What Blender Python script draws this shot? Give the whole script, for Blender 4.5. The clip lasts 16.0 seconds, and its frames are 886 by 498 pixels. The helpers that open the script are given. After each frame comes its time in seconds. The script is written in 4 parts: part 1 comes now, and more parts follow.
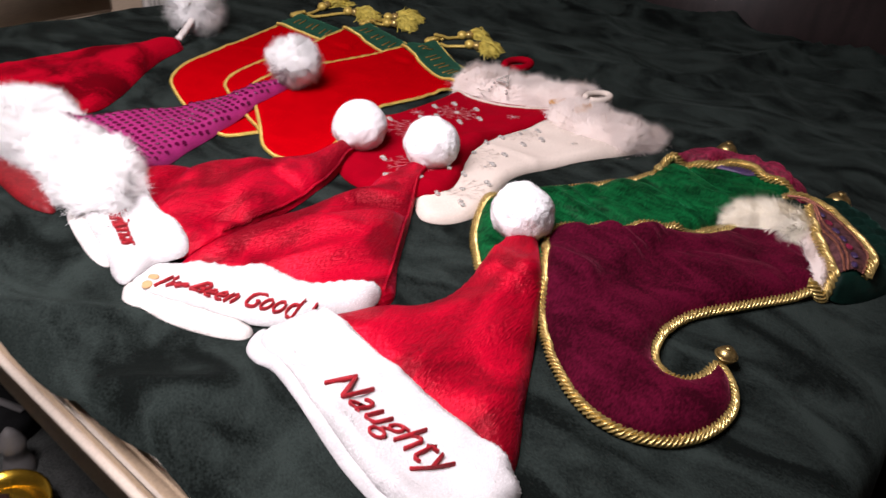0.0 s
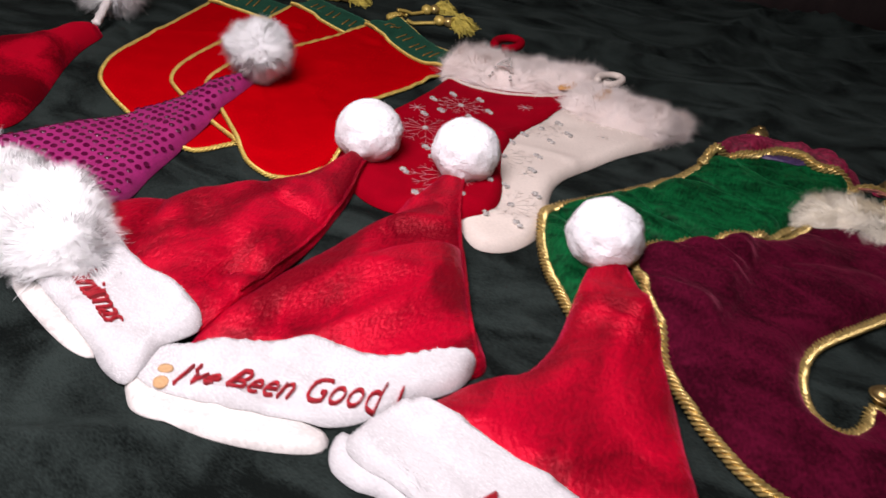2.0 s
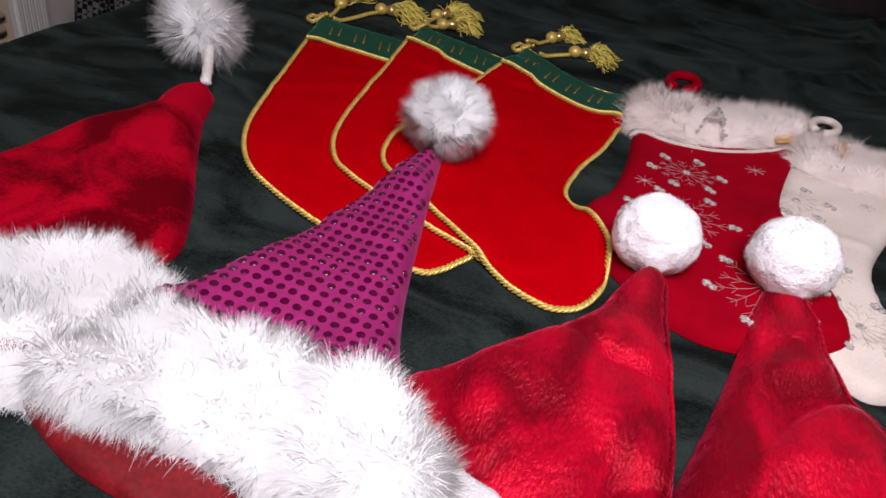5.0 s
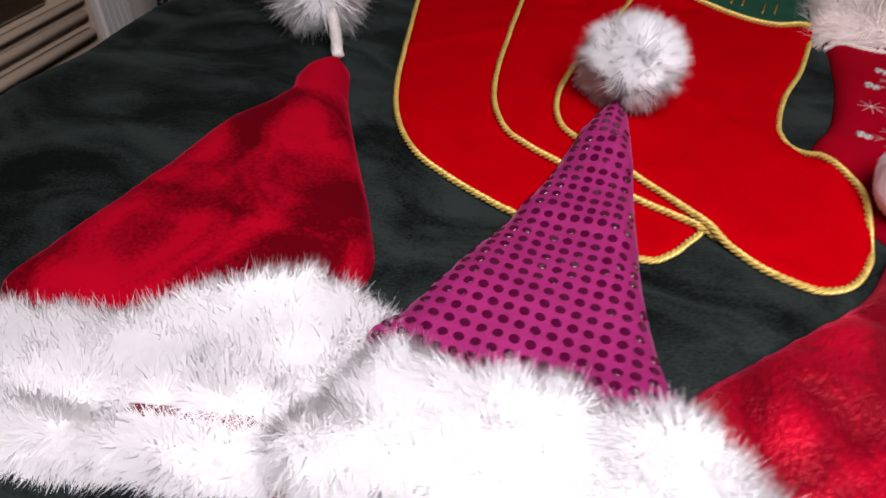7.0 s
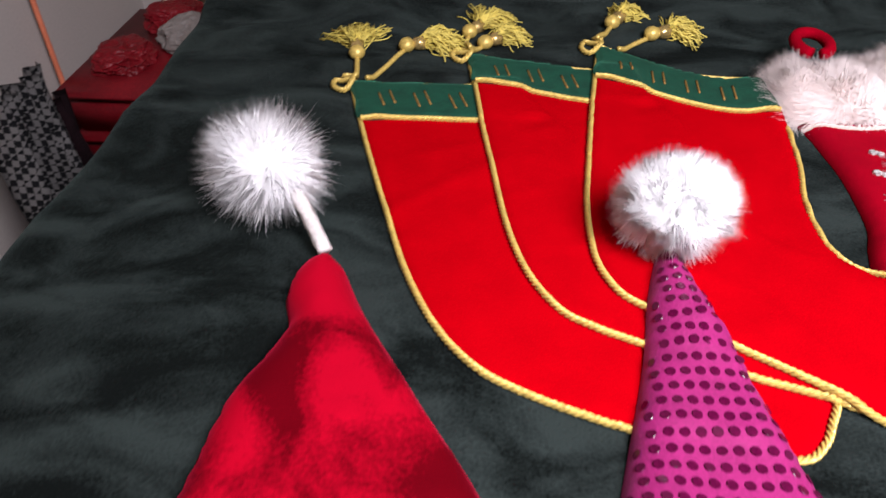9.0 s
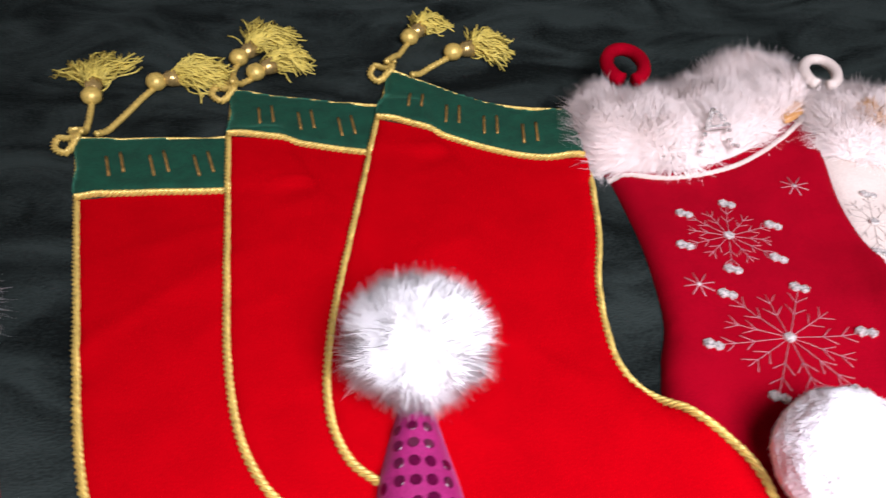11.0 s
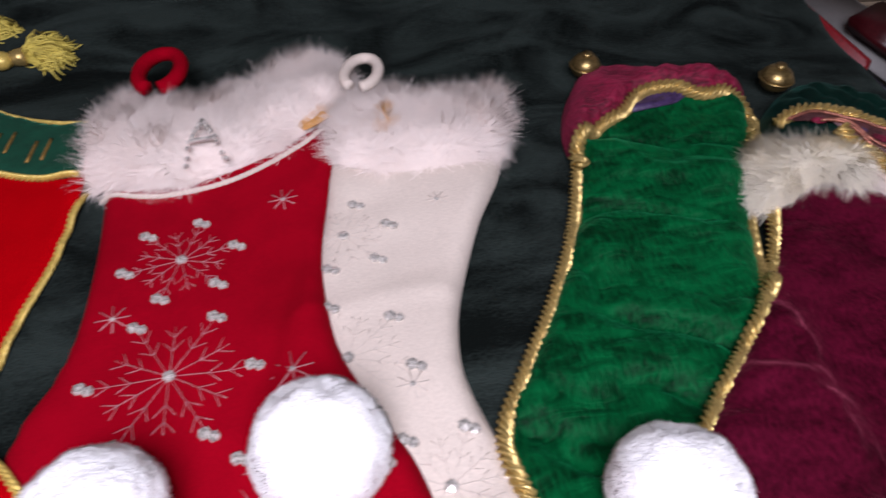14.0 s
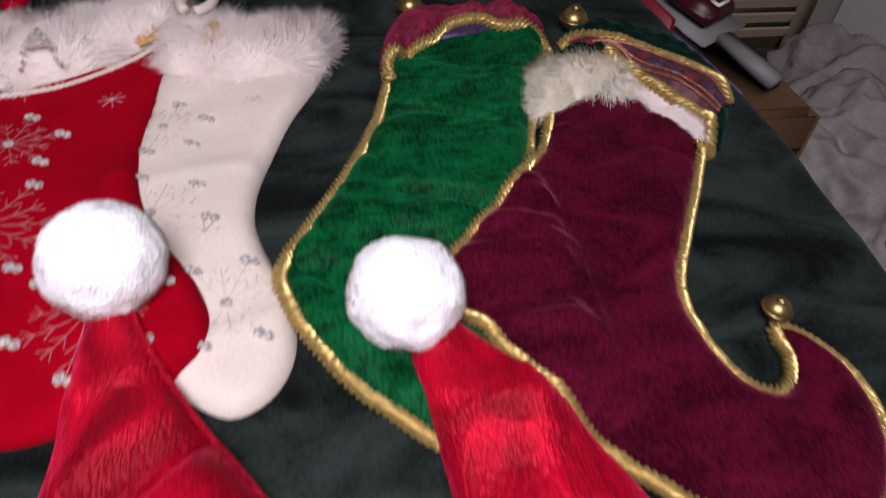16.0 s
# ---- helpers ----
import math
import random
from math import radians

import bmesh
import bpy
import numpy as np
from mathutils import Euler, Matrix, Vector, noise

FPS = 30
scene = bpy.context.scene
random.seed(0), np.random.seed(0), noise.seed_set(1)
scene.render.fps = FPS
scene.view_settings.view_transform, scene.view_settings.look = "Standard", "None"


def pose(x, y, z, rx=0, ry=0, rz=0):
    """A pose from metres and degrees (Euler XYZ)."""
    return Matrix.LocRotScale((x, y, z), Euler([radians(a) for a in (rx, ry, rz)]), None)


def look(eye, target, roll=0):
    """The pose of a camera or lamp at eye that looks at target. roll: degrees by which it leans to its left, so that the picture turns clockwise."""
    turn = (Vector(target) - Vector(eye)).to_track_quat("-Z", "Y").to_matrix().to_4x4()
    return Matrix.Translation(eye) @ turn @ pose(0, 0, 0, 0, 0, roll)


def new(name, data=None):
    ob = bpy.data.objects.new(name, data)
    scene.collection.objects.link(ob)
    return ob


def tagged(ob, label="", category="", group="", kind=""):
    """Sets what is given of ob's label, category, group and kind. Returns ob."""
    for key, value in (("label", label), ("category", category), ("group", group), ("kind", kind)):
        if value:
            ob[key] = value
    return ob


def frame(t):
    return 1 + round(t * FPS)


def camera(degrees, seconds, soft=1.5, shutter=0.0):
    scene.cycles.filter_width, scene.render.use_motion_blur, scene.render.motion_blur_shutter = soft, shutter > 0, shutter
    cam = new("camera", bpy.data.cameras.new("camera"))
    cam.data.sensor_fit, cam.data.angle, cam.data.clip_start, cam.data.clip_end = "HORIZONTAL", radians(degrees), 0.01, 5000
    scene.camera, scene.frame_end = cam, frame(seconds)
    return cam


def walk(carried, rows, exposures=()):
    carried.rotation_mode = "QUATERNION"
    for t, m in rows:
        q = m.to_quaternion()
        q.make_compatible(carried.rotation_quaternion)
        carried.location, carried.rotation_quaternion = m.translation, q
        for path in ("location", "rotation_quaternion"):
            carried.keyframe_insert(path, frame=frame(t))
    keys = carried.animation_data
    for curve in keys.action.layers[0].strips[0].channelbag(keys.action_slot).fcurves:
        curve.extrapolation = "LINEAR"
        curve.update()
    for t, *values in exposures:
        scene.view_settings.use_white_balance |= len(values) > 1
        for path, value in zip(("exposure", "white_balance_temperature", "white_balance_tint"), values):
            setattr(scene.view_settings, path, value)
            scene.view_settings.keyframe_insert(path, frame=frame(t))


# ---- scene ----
cam = camera(63.5, 16.0, shutter=0.5)
PATH = [
    (0, (0.631, 0.339, 0.448), (-0.332, 1.692, -0.666), 6.5),
    (0.5, (0.596, 0.35, 0.43), (-0.296, 1.77, -0.66), 7.2),
    (1, (0.548, 0.356, 0.418), (-0.282, 1.803, -0.686), 7.3),
    (1.5, (0.475, 0.371, 0.41), (-0.259, 1.83, -0.744), 7.3),
    (2, (0.39, 0.378, 0.396), (-0.269, 1.874, -0.757), 9.1),
    (2.5, (0.312, 0.398, 0.382), (-0.298, 1.902, -0.787), 10.3),
    (3, (0.22, 0.419, 0.359), (-0.324, 1.944, -0.816), 12.0),
    (3.5, (0.128, 0.426, 0.365), (-0.313, 1.989, -0.803), 12.2),
    (3.7, (0.089, 0.431, 0.372), (-0.297, 1.982, -0.83), 12.4),
    (5.8, (-0.026, 0.455, 0.334), (-0.560, 2.014, -0.804), 7.5),
    (6, (-0.035, 0.467, 0.332), (-0.586, 1.998, -0.831), 6.2),
    (6.5, (-0.07, 0.482, 0.361), (-0.702, 1.881, -0.921), 0.9),
    (7, (-0.146, 0.495, 0.332), (-0.702, 1.866, -1.014), 0.2),
    (7.5, (-0.217, 0.499, 0.297), (-0.59, 1.991, -0.981), 2.3),
    (8, (-0.317, 0.501, 0.319), (-0.578, 1.99, -0.991), 1.9),
    (8.5, (-0.344, 0.556, 0.342), (-0.526, 2.073, -0.948), 1.9),
    (9, (-0.34, 0.62, 0.369), (-0.484, 2.141, -0.922), -1.1),
    (9.2, (-0.338, 0.645, 0.370), (-0.441, 2.161, -0.930), -0.7),
    (11.3, (-0.175, 0.804, 0.382), (-0.081, 2.212, -1.036), 1.0),
    (11.5, (-0.156, 0.804, 0.379), (-0.051, 2.208, -1.042), 1.7),
    (12, (-0.105, 0.81, 0.378), (-0.003, 2.206, -1.05), 1.1),
    (12.5, (-0.04, 0.81, 0.388), (0.089, 2.188, -1.056), 1.6),
    (13, (0.028, 0.808, 0.384), (0.181, 2.18, -1.063), 2.3),
    (13.5, (0.085, 0.813, 0.381), (0.289, 2.18, -1.064), 2.4),
    (14, (0.15, 0.815, 0.379), (0.395, 2.183, -1.06), 2.1),
    (14.5, (0.203, 0.811, 0.373), (0.541, 2.194, -1.032), 2.8),
    (15, (0.237, 0.794, 0.364), (0.66, 2.164, -1.03), 4.3),
    (15.5, (0.241, 0.762, 0.375), (0.666, 2.118, -1.033), 4.9),
    (16, (0.229, 0.671, 0.361), (0.658, 2.047, -1.026), 6.6),
]
EXPOSURES = [(0, -0.15, 6650, 13), (1.5, -0.4, 6600, 13), (2.5, -0.6, 6500, 13), (3.5, -0.7, 6350, 13), (6, -0.5, 6400, 13), (7, -0.5, 6450, 13), (7.6, -0.55, 6400, 13), (8.2, -0.4, 6350, 14), (8.6, -0.1, 6250, 14), (9, 0.45, 6200, 14),
             (11.5, 0.15, 6050, 14), (13, -0.2, 5950, 14), (14.5, -0.4, 6050, 13), (15.2, -0.4, 6100, 13), (16, -0.5, 6250, 13)]
walk(cam, [(t, look(eye, target, roll)) for t, eye, target, roll in PATH], EXPOSURES)

# ---- light ----
world = bpy.data.worlds.new("room_world")
scene.world = world
world.use_nodes = True
world.node_tree.nodes["Background"].inputs[0].default_value = (1.0, 0.95, 0.9, 1)
world.node_tree.nodes["Background"].inputs[1].default_value = 0.02


def lamp(name, power, size, m, colour):
    data = bpy.data.lights.new(name, "AREA")
    data.shape, data.size, data.energy, data.color = "DISK", size, power, colour
    ob = new(name, data)
    ob.matrix_basis = m
    return ob


# Made-up disk lamp over the bed, in place of the light beside the camera.
lamp("camera_light_stand_in", 27.0, 0.60, look((0.10, 0.40, 0.90), (0.05, 0.85, 0.0)), (1.0, 0.94, 1.0))

# ---- materials ----


def mat(name, col, rough=0.8, dark=0.7, scale=20.0, fine=300.0, bump=0.3, sheen=0.0, sheen_col=None, metal=0.0, stretch=(1, 1, 1), big=0.5, dist=0.002, spec=0.3, sheen_rough=0.35, warp=0.0, grain=None, edge=0.10):
    m = bpy.data.materials.new(name)
    m.use_nodes = True
    nt = m.node_tree
    b = nt.nodes["Principled BSDF"]
    b.inputs["Roughness"].default_value, b.inputs["Metallic"].default_value = rough, metal
    b.inputs["Specular IOR Level"].default_value = spec
    if sheen:
        b.inputs["Sheen Weight"].default_value, b.inputs["Sheen Roughness"].default_value = sheen, sheen_rough
        b.inputs["Sheen Tint"].default_value = (*(sheen_col or col), 1)
    tc = nt.nodes.new("ShaderNodeTexCoord")
    mp = nt.nodes.new("ShaderNodeMapping")
    mp.inputs["Scale"].default_value = stretch
    nt.links.new(tc.outputs["Object"], mp.inputs[0])
    n1, n2 = nt.nodes.new("ShaderNodeTexNoise"), nt.nodes.new("ShaderNodeTexNoise")
    n1.inputs["Scale"].default_value, n1.inputs["Detail"].default_value, n1.inputs["Distortion"].default_value = scale, 5, warp
    n2.inputs["Scale"].default_value, n2.inputs["Detail"].default_value = fine, 3
    mp2 = nt.nodes.new("ShaderNodeMapping")
    mp2.inputs["Scale"].default_value = grain or stretch
    nt.links.new(tc.outputs["Object"], mp2.inputs[0])
    nt.links.new(mp.outputs[0], n1.inputs["Vector"])
    nt.links.new(mp2.outputs[0], n2.inputs["Vector"])
    mix = nt.nodes.new("ShaderNodeMix")
    mix.data_type = "FLOAT"
    mix.inputs[0].default_value = 1 - big
    nt.links.new(n1.outputs[0], mix.inputs[2])
    nt.links.new(n2.outputs[0], mix.inputs[3])
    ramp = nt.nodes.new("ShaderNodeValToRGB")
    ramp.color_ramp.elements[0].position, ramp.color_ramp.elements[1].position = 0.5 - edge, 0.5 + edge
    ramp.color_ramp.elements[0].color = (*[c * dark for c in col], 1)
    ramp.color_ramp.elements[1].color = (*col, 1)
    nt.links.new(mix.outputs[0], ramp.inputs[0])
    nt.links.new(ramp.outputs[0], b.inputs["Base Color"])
    if bump:
        bp = nt.nodes.new("ShaderNodeBump")
        bp.inputs["Strength"].default_value, bp.inputs["Distance"].default_value = bump, dist
        nt.links.new(mix.outputs[0], bp.inputs["Height"])
        nt.links.new(bp.outputs[0], b.inputs["Normal"])
    return m


# Lighter nap patches, a sheen on the fleece, are put into its colour.
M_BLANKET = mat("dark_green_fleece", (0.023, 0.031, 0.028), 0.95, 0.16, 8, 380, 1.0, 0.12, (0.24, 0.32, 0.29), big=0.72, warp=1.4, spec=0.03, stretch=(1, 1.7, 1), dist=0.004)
M_FELT = mat("bright_red_felt", (0.40, 0.0002, 0.003), 0.95, 0.88, 30, 700, 0.2, 0.0, spec=0.0)
M_KNIT = mat("deep_red_felt", (0.29, 0.0006, 0.009), 0.95, 0.8, 30, 900, 0.3, 0.05, (1.0, 0.02, 0.06), spec=0.02)
M_GREEN_TRIM = mat("green_velvet_trim", (0.003, 0.055, 0.028), 0.85, 0.6, 60, 500, 0.3, 0.35, (0.1, 0.5, 0.3))
# Bright and dark sheen patches of the nap are mottled into both reds.
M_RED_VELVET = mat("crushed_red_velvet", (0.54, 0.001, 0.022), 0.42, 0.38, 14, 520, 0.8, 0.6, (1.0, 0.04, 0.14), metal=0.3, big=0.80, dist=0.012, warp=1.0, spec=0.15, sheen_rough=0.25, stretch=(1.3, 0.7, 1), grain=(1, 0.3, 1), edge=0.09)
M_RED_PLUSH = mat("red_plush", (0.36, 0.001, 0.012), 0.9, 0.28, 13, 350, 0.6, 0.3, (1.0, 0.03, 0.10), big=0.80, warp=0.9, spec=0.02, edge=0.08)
M_PINK = mat("magenta_sequin_cloth", (0.31, 0.012, 0.125), 0.7, 0.75, 40, 500, 0.4, 0.25, (0.9, 0.3, 0.6))
M_SEQUIN = mat("dark_magenta_sequin", (0.085, 0.002, 0.03), 0.2, 0.7, 200, 800, 0.0, spec=0.35)
M_WHITE_PLUSH = mat("white_plush", (0.58, 0.56, 0.56), 0.95, 0.82, 25, 600, 0.6, 0.1, (1, 1, 1))
M_LINING = mat("satin_lining", (0.75, 0.7, 0.66), 0.4, 0.75, 40, 300, 0.4)
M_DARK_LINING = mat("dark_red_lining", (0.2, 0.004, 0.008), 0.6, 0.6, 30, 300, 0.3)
M_WHITE_FELT = mat("cream_fleece", (0.66, 0.57, 0.50), 0.95, 0.88, 16, 500, 0.35, 0.1, (1, 0.9, 0.8))


def fur_mat(name, col, dark=0.9):
    """Hair that lets light through."""
    m = mat(name, col, 0.8, dark, 40, 400, 0.0)
    nt = m.node_tree
    b = nt.nodes["Principled BSDF"]
    tr, mx = nt.nodes.new("ShaderNodeBsdfTranslucent"), nt.nodes.new("ShaderNodeMixShader")
    nt.links.new(b.inputs["Base Color"].links[0].from_socket, tr.inputs[0])
    mx.inputs[0].default_value = 0.22
    nt.links.new(b.outputs[0], mx.inputs[1])
    nt.links.new(tr.outputs[0], mx.inputs[2])
    nt.links.new(mx.outputs[0], nt.nodes["Material Output"].inputs[0])
    return m


M_FUR = fur_mat("long_white_fur", (0.96, 0.95, 0.94), 0.96)
M_FUR_CREAM = fur_mat("cream_fur", (0.93, 0.83, 0.78), 0.92)
M_FUR_YELLOW = fur_mat("ivory_fur", (0.93, 0.87, 0.74), 0.85)
M_FUR_STAIN = fur_mat("tan_stained_fur", (0.72, 0.38, 0.13), 0.7)
M_NAP = fur_mat("white_plush_nap", (0.86, 0.84, 0.84), 0.95)
M_POMPOM = mat("white_pompom_plush", (0.88, 0.87, 0.88), 0.95, 0.9, 90, 500, 0.8, 0.2, (1, 1, 1), dist=0.003)
# The green's base colour carries the light and dark of the crushed nap.
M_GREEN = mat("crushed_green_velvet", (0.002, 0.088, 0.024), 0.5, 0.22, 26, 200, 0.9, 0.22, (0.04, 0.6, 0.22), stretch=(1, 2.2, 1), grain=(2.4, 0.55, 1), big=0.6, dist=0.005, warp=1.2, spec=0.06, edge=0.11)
M_MAROON = mat("maroon_velvet", (0.080, 0.003, 0.016), 0.85, 0.32, 16, 300, 0.9, 0.58, (0.50, 0.09, 0.16), big=0.55, sheen_rough=0.32, warp=0.9, spec=0.03, stretch=(1, 1.8, 1), grain=(1.6, 0.7, 1))
M_ROSE = mat("rose_red_velvet", (0.20, 0.004, 0.032), 0.7, 0.28, 30, 190, 1.0, 0.25, (0.8, 0.08, 0.2), big=0.45, grain=(0.8, 2.2, 1), dist=0.005)
M_DARKGREEN = mat("quilted_dark_green_velvet", (0.002, 0.016, 0.011), 0.6, 0.4, 40, 500, 0.6, 0.15, (0.08, 0.35, 0.28), big=0.7, spec=0.1)
M_GOLD = mat("gold_cord", (0.66, 0.48, 0.17), 0.26, 0.55, 200, 1500, 0.2, metal=0.65, spec=0.6)
M_GOLD_YELLOW = mat("yellow_gold_cord", (0.74, 0.54, 0.13), 0.38, 0.6, 200, 1500, 0.2, metal=0.3, spec=0.5)
M_TASSEL = mat("yellow_tassel_thread", (0.74, 0.60, 0.12), 0.55, 0.6, 100, 900, 0.0)
M_BRASS = mat("aged_brass", (0.42, 0.3, 0.12), 0.35, 0.5, 60, 500, 0.2, metal=0.9)
M_THREAD = mat("red_thread", (0.42, 0.01, 0.02), 0.6, 0.6, 300, 2000, 0.3)
M_GOLD_THREAD = mat("copper_gold_thread", (0.42, 0.24, 0.06), 0.45, 0.4, 300, 2000, 0.3, metal=0.4)
M_SILVER = mat("silver_thread", (0.50, 0.25, 0.27), 0.5, 0.7, 300, 2000, 0.2, metal=0.1)
M_SILVER_PALE = mat("pale_silver_thread", (0.60, 0.53, 0.48), 0.45, 0.85, 300, 2000, 0.2)
# Facet glints: bright and dark reflections put into the colour as noise.
M_GEM = mat("clear_rhinestone", (0.95, 0.9, 0.84), 0.08, 0.22, 420, 1500, 0.0, metal=0.4, spec=1.0)
M_BAND = mat("copper_brown_tapestry_ribbon", (0.13, 0.05, 0.055), 0.4, 0.2, 140, 700, 0.4, metal=0.15)
M_FLOWER = mat("purple_woven_silk", (0.07, 0.04, 0.12), 0.35, 0.3, 200, 900, 0.4)
M_COPPER = mat("copper_braid", (0.42, 0.16, 0.11), 0.35, 0.3, 260, 900, 0.4, metal=0.5)
M_STAIN = mat("tan_stain", (0.55, 0.33, 0.16), 0.95, 0.8, 60, 500, 0.1)
M_MATTRESS = mat("beige_ticking", (0.46, 0.34, 0.23), 0.9, 0.8, 8, 300, 0.2)
M_SHEET = mat("white_sheet", (0.58, 0.50, 0.42), 0.9, 0.85, 8, 300, 0.3)
M_CARPET = mat("grey_carpet", (0.1, 0.105, 0.1), 1.0, 0.5, 30, 260, 1.0, dist=0.01)
M_WALL = mat("painted_wall", (0.45, 0.41, 0.37), 0.85, 0.92, 3, 200, 0.05)
M_CEIL = mat("ceiling_paint", (0.7, 0.68, 0.64), 0.9, 0.95, 3, 150, 0.1)
M_CREAM = mat("cream_painted_wood", (0.58, 0.46, 0.34), 0.5, 0.85, 5, 120, 0.08, stretch=(1, 1, 4))
M_WHITE_PAINT = mat("white_paint", (0.72, 0.69, 0.64), 0.5, 0.93, 6, 150, 0.05)

# ---- geometry helpers ----


def thing(name, x, y, z, label, category, group=""):
    ob = new(name)
    ob.empty_display_size = 0.05
    ob.matrix_basis = pose(x, y, z)
    return tagged(ob, label, category, group)


def part(name, data, material, parent=None, label="", smooth=True):
    """Links a bmesh, or (vertices, faces), as one mesh object under a thing or a part, in world coordinates."""
    me = bpy.data.meshes.new(name)
    if isinstance(data, bmesh.types.BMesh):
        data.to_mesh(me)
        data.free()
    else:
        v, f = data
        me.from_pydata([tuple(map(float, p)) for p in v], [], [tuple(map(int, q)) for q in f])
    if smooth:
        me.polygons.foreach_set("use_smooth", [True] * len(me.polygons))
    me.materials.append(material)
    ob = new(name, me)
    if parent is not None:
        ob.parent = parent
        if parent.type == "EMPTY":
            ob.matrix_parent_inverse = parent.matrix_basis.inverted()
    return tagged(ob, label)


def curve(pts, closed=True, step=0.004):
    """A smooth line through the points, at even steps."""
    p = np.array(pts, float)
    n = len(p)
    out = []
    for i in range(n if closed else n - 1):
        if closed:
            a, b, c, d = p[(i - 1) % n], p[i], p[(i + 1) % n], p[(i + 2) % n]
        else:
            a, b, c, d = p[max(i - 1, 0)], p[i], p[i + 1], p[min(i + 2, n - 1)]
        t = np.linspace(0, 1, 24, endpoint=False)[:, None]
        out.append(0.5 * (2 * b + (c - a) * t + (2 * a - 5 * b + 4 * c - d) * t * t + (3 * b - a - 3 * c + d) * t ** 3))
    out = np.vstack(out)
    out = np.vstack([out, out[:1]]) if closed else np.vstack([out, p[-1:]])
    s = np.concatenate([[0], np.cumsum(np.linalg.norm(np.diff(out, axis=0), axis=1))])
    m = max(int(s[-1] / step), 4)
    q = np.linspace(0, s[-1], m + 1)
    res = np.stack([np.interp(q, s, out[:, k]) for k in range(p.shape[1])], 1)
    return res[:-1] if closed else res


def value_noise(x, y, size, seed):
    """Smooth noise from -1 to 1 on a lattice of that size."""
    x, y = np.asarray(x) / size, np.asarray(y) / size
    xi, yi = np.floor(x).astype(int), np.floor(y).astype(int)
    fx, fy = x - xi, y - yi
    fx, fy = fx * fx * (3 - 2 * fx), fy * fy * (3 - 2 * fy)

    def h(a, b):
        k = np.sin(a * 127.1 + b * 311.7 + seed * 74.7) * 43758.5453
        return 2 * (k - np.floor(k)) - 1
    return (h(xi, yi) * (1 - fx) + h(xi + 1, yi) * fx) * (1 - fy) + (h(xi, yi + 1) * (1 - fx) + h(xi + 1, yi + 1) * fx) * fy


def creases(amount, size, seed, turn=0.0, stretch=1.0):
    """Fabric folds: sharp ridges that wander, longer along one direction."""
    c, s = math.cos(turn), math.sin(turn)

    def f(x, y):
        u, v = (c * x + s * y) / stretch, -s * x + c * y
        u = u + 0.35 * size * value_noise(x, y, size * 1.7, seed + 9)
        v = v + 0.35 * size * value_noise(x, y, size * 1.3, seed + 5)
        r = 1 - np.abs(value_noise(u, v, size, seed))
        return amount * (r ** 2.5 - 0.35 + 0.35 * value_noise(u, v, size * 0.4, seed + 3))
    return f


def pinches(amount, size, seed, turn=0.0, stretch=3.0):
    """Narrow tucks in a soft cloth, longer along one direction."""
    c, s = math.cos(turn), math.sin(turn)

    def f(x, y):
        u, v = (c * x + s * y) / stretch, -s * x + c * y
        v = v + 0.5 * size * value_noise(x, y, size * 1.4, seed + 5)
        r = 1 - np.abs(value_noise(u, v, size, seed))
        k = np.clip(value_noise(x, y, size * 1.8, seed + 11) + 0.5, 0, 1)
        return -amount * r ** 6 * k + 0.35 * amount * value_noise(u, v, size * 0.6, seed + 2)
    return f


# the height of everything that lies on the bed so far
GX, GY, GD = -0.80, 0.40, 0.003
GW, GH = 534, 460


def blanket_z(x, y):
    a = 0.008 * value_noise(x, y, 0.23, 3) + 0.003 * value_noise(x + 0.3 * y, y, 0.09, 8)
    u = x * 0.55 - y * 0.83 + 0.05 * value_noise(x, y, 0.3, 12)
    r = 1 - np.abs(value_noise(u * 1.0, x * 0.25 + y * 0.2, 0.12, 21))
    far = np.clip((np.asarray(y) - 1.40) / 0.4, 0.08, 1) + np.clip((0.64 - np.asarray(y)) / 0.15, 0, 0.7)
    w = x * 0.8 + y * 0.35 + 0.06 * value_noise(x, y, 0.22, 44)
    q = 1 - np.abs(value_noise(w * 0.4, y - 0.35 * x, 0.1, 47))
    return a + (0.034 * r ** 3 + 0.024 * q ** 4) * far - 0.006


gx, gy = np.meshgrid(GX + GD * np.arange(GW), GY + GD * np.arange(GH))
TOP = blanket_z(gx, gy)


def box_blur(a, k):
    for ax in (0, 1):
        pad = [(k, k) if i == ax else (0, 0) for i in (0, 1)]
        c = np.cumsum(np.pad(a, pad, mode="edge"), axis=ax)
        c = np.concatenate([np.zeros_like(np.take(c, [0], ax)), c], ax)
        n = a.shape[ax]
        a = (np.take(c, range(2 * k + 1, 2 * k + 1 + n), ax) - np.take(c, range(0, n), ax)) / (2 * k + 1)
    return a


def sample(a, x, y):
    fx = np.clip((np.asarray(x) - GX) / GD, 0, GW - 1.001)
    fy = np.clip((np.asarray(y) - GY) / GD, 0, GH - 1.001)
    i, j = fx.astype(int), fy.astype(int)
    u, v = fx - i, fy - j
    return (a[j, i] * (1 - u) + a[j, i + 1] * u) * (1 - v) + (a[j + 1, i] * (1 - u) + a[j + 1, i + 1] * u) * v


def top(x, y):
    return sample(TOP, x, y)


def inside(poly, x, y):
    hit = np.zeros(np.shape(x), bool)
    a, b = poly, np.roll(poly, -1, 0)
    for (x0, y0), (x1, y1) in zip(a, b):
        if y0 != y1:
            hit ^= ((y0 > y) != (y1 > y)) & (x < (x1 - x0) * (y - y0) / (y1 - y0) + x0)
    return hit


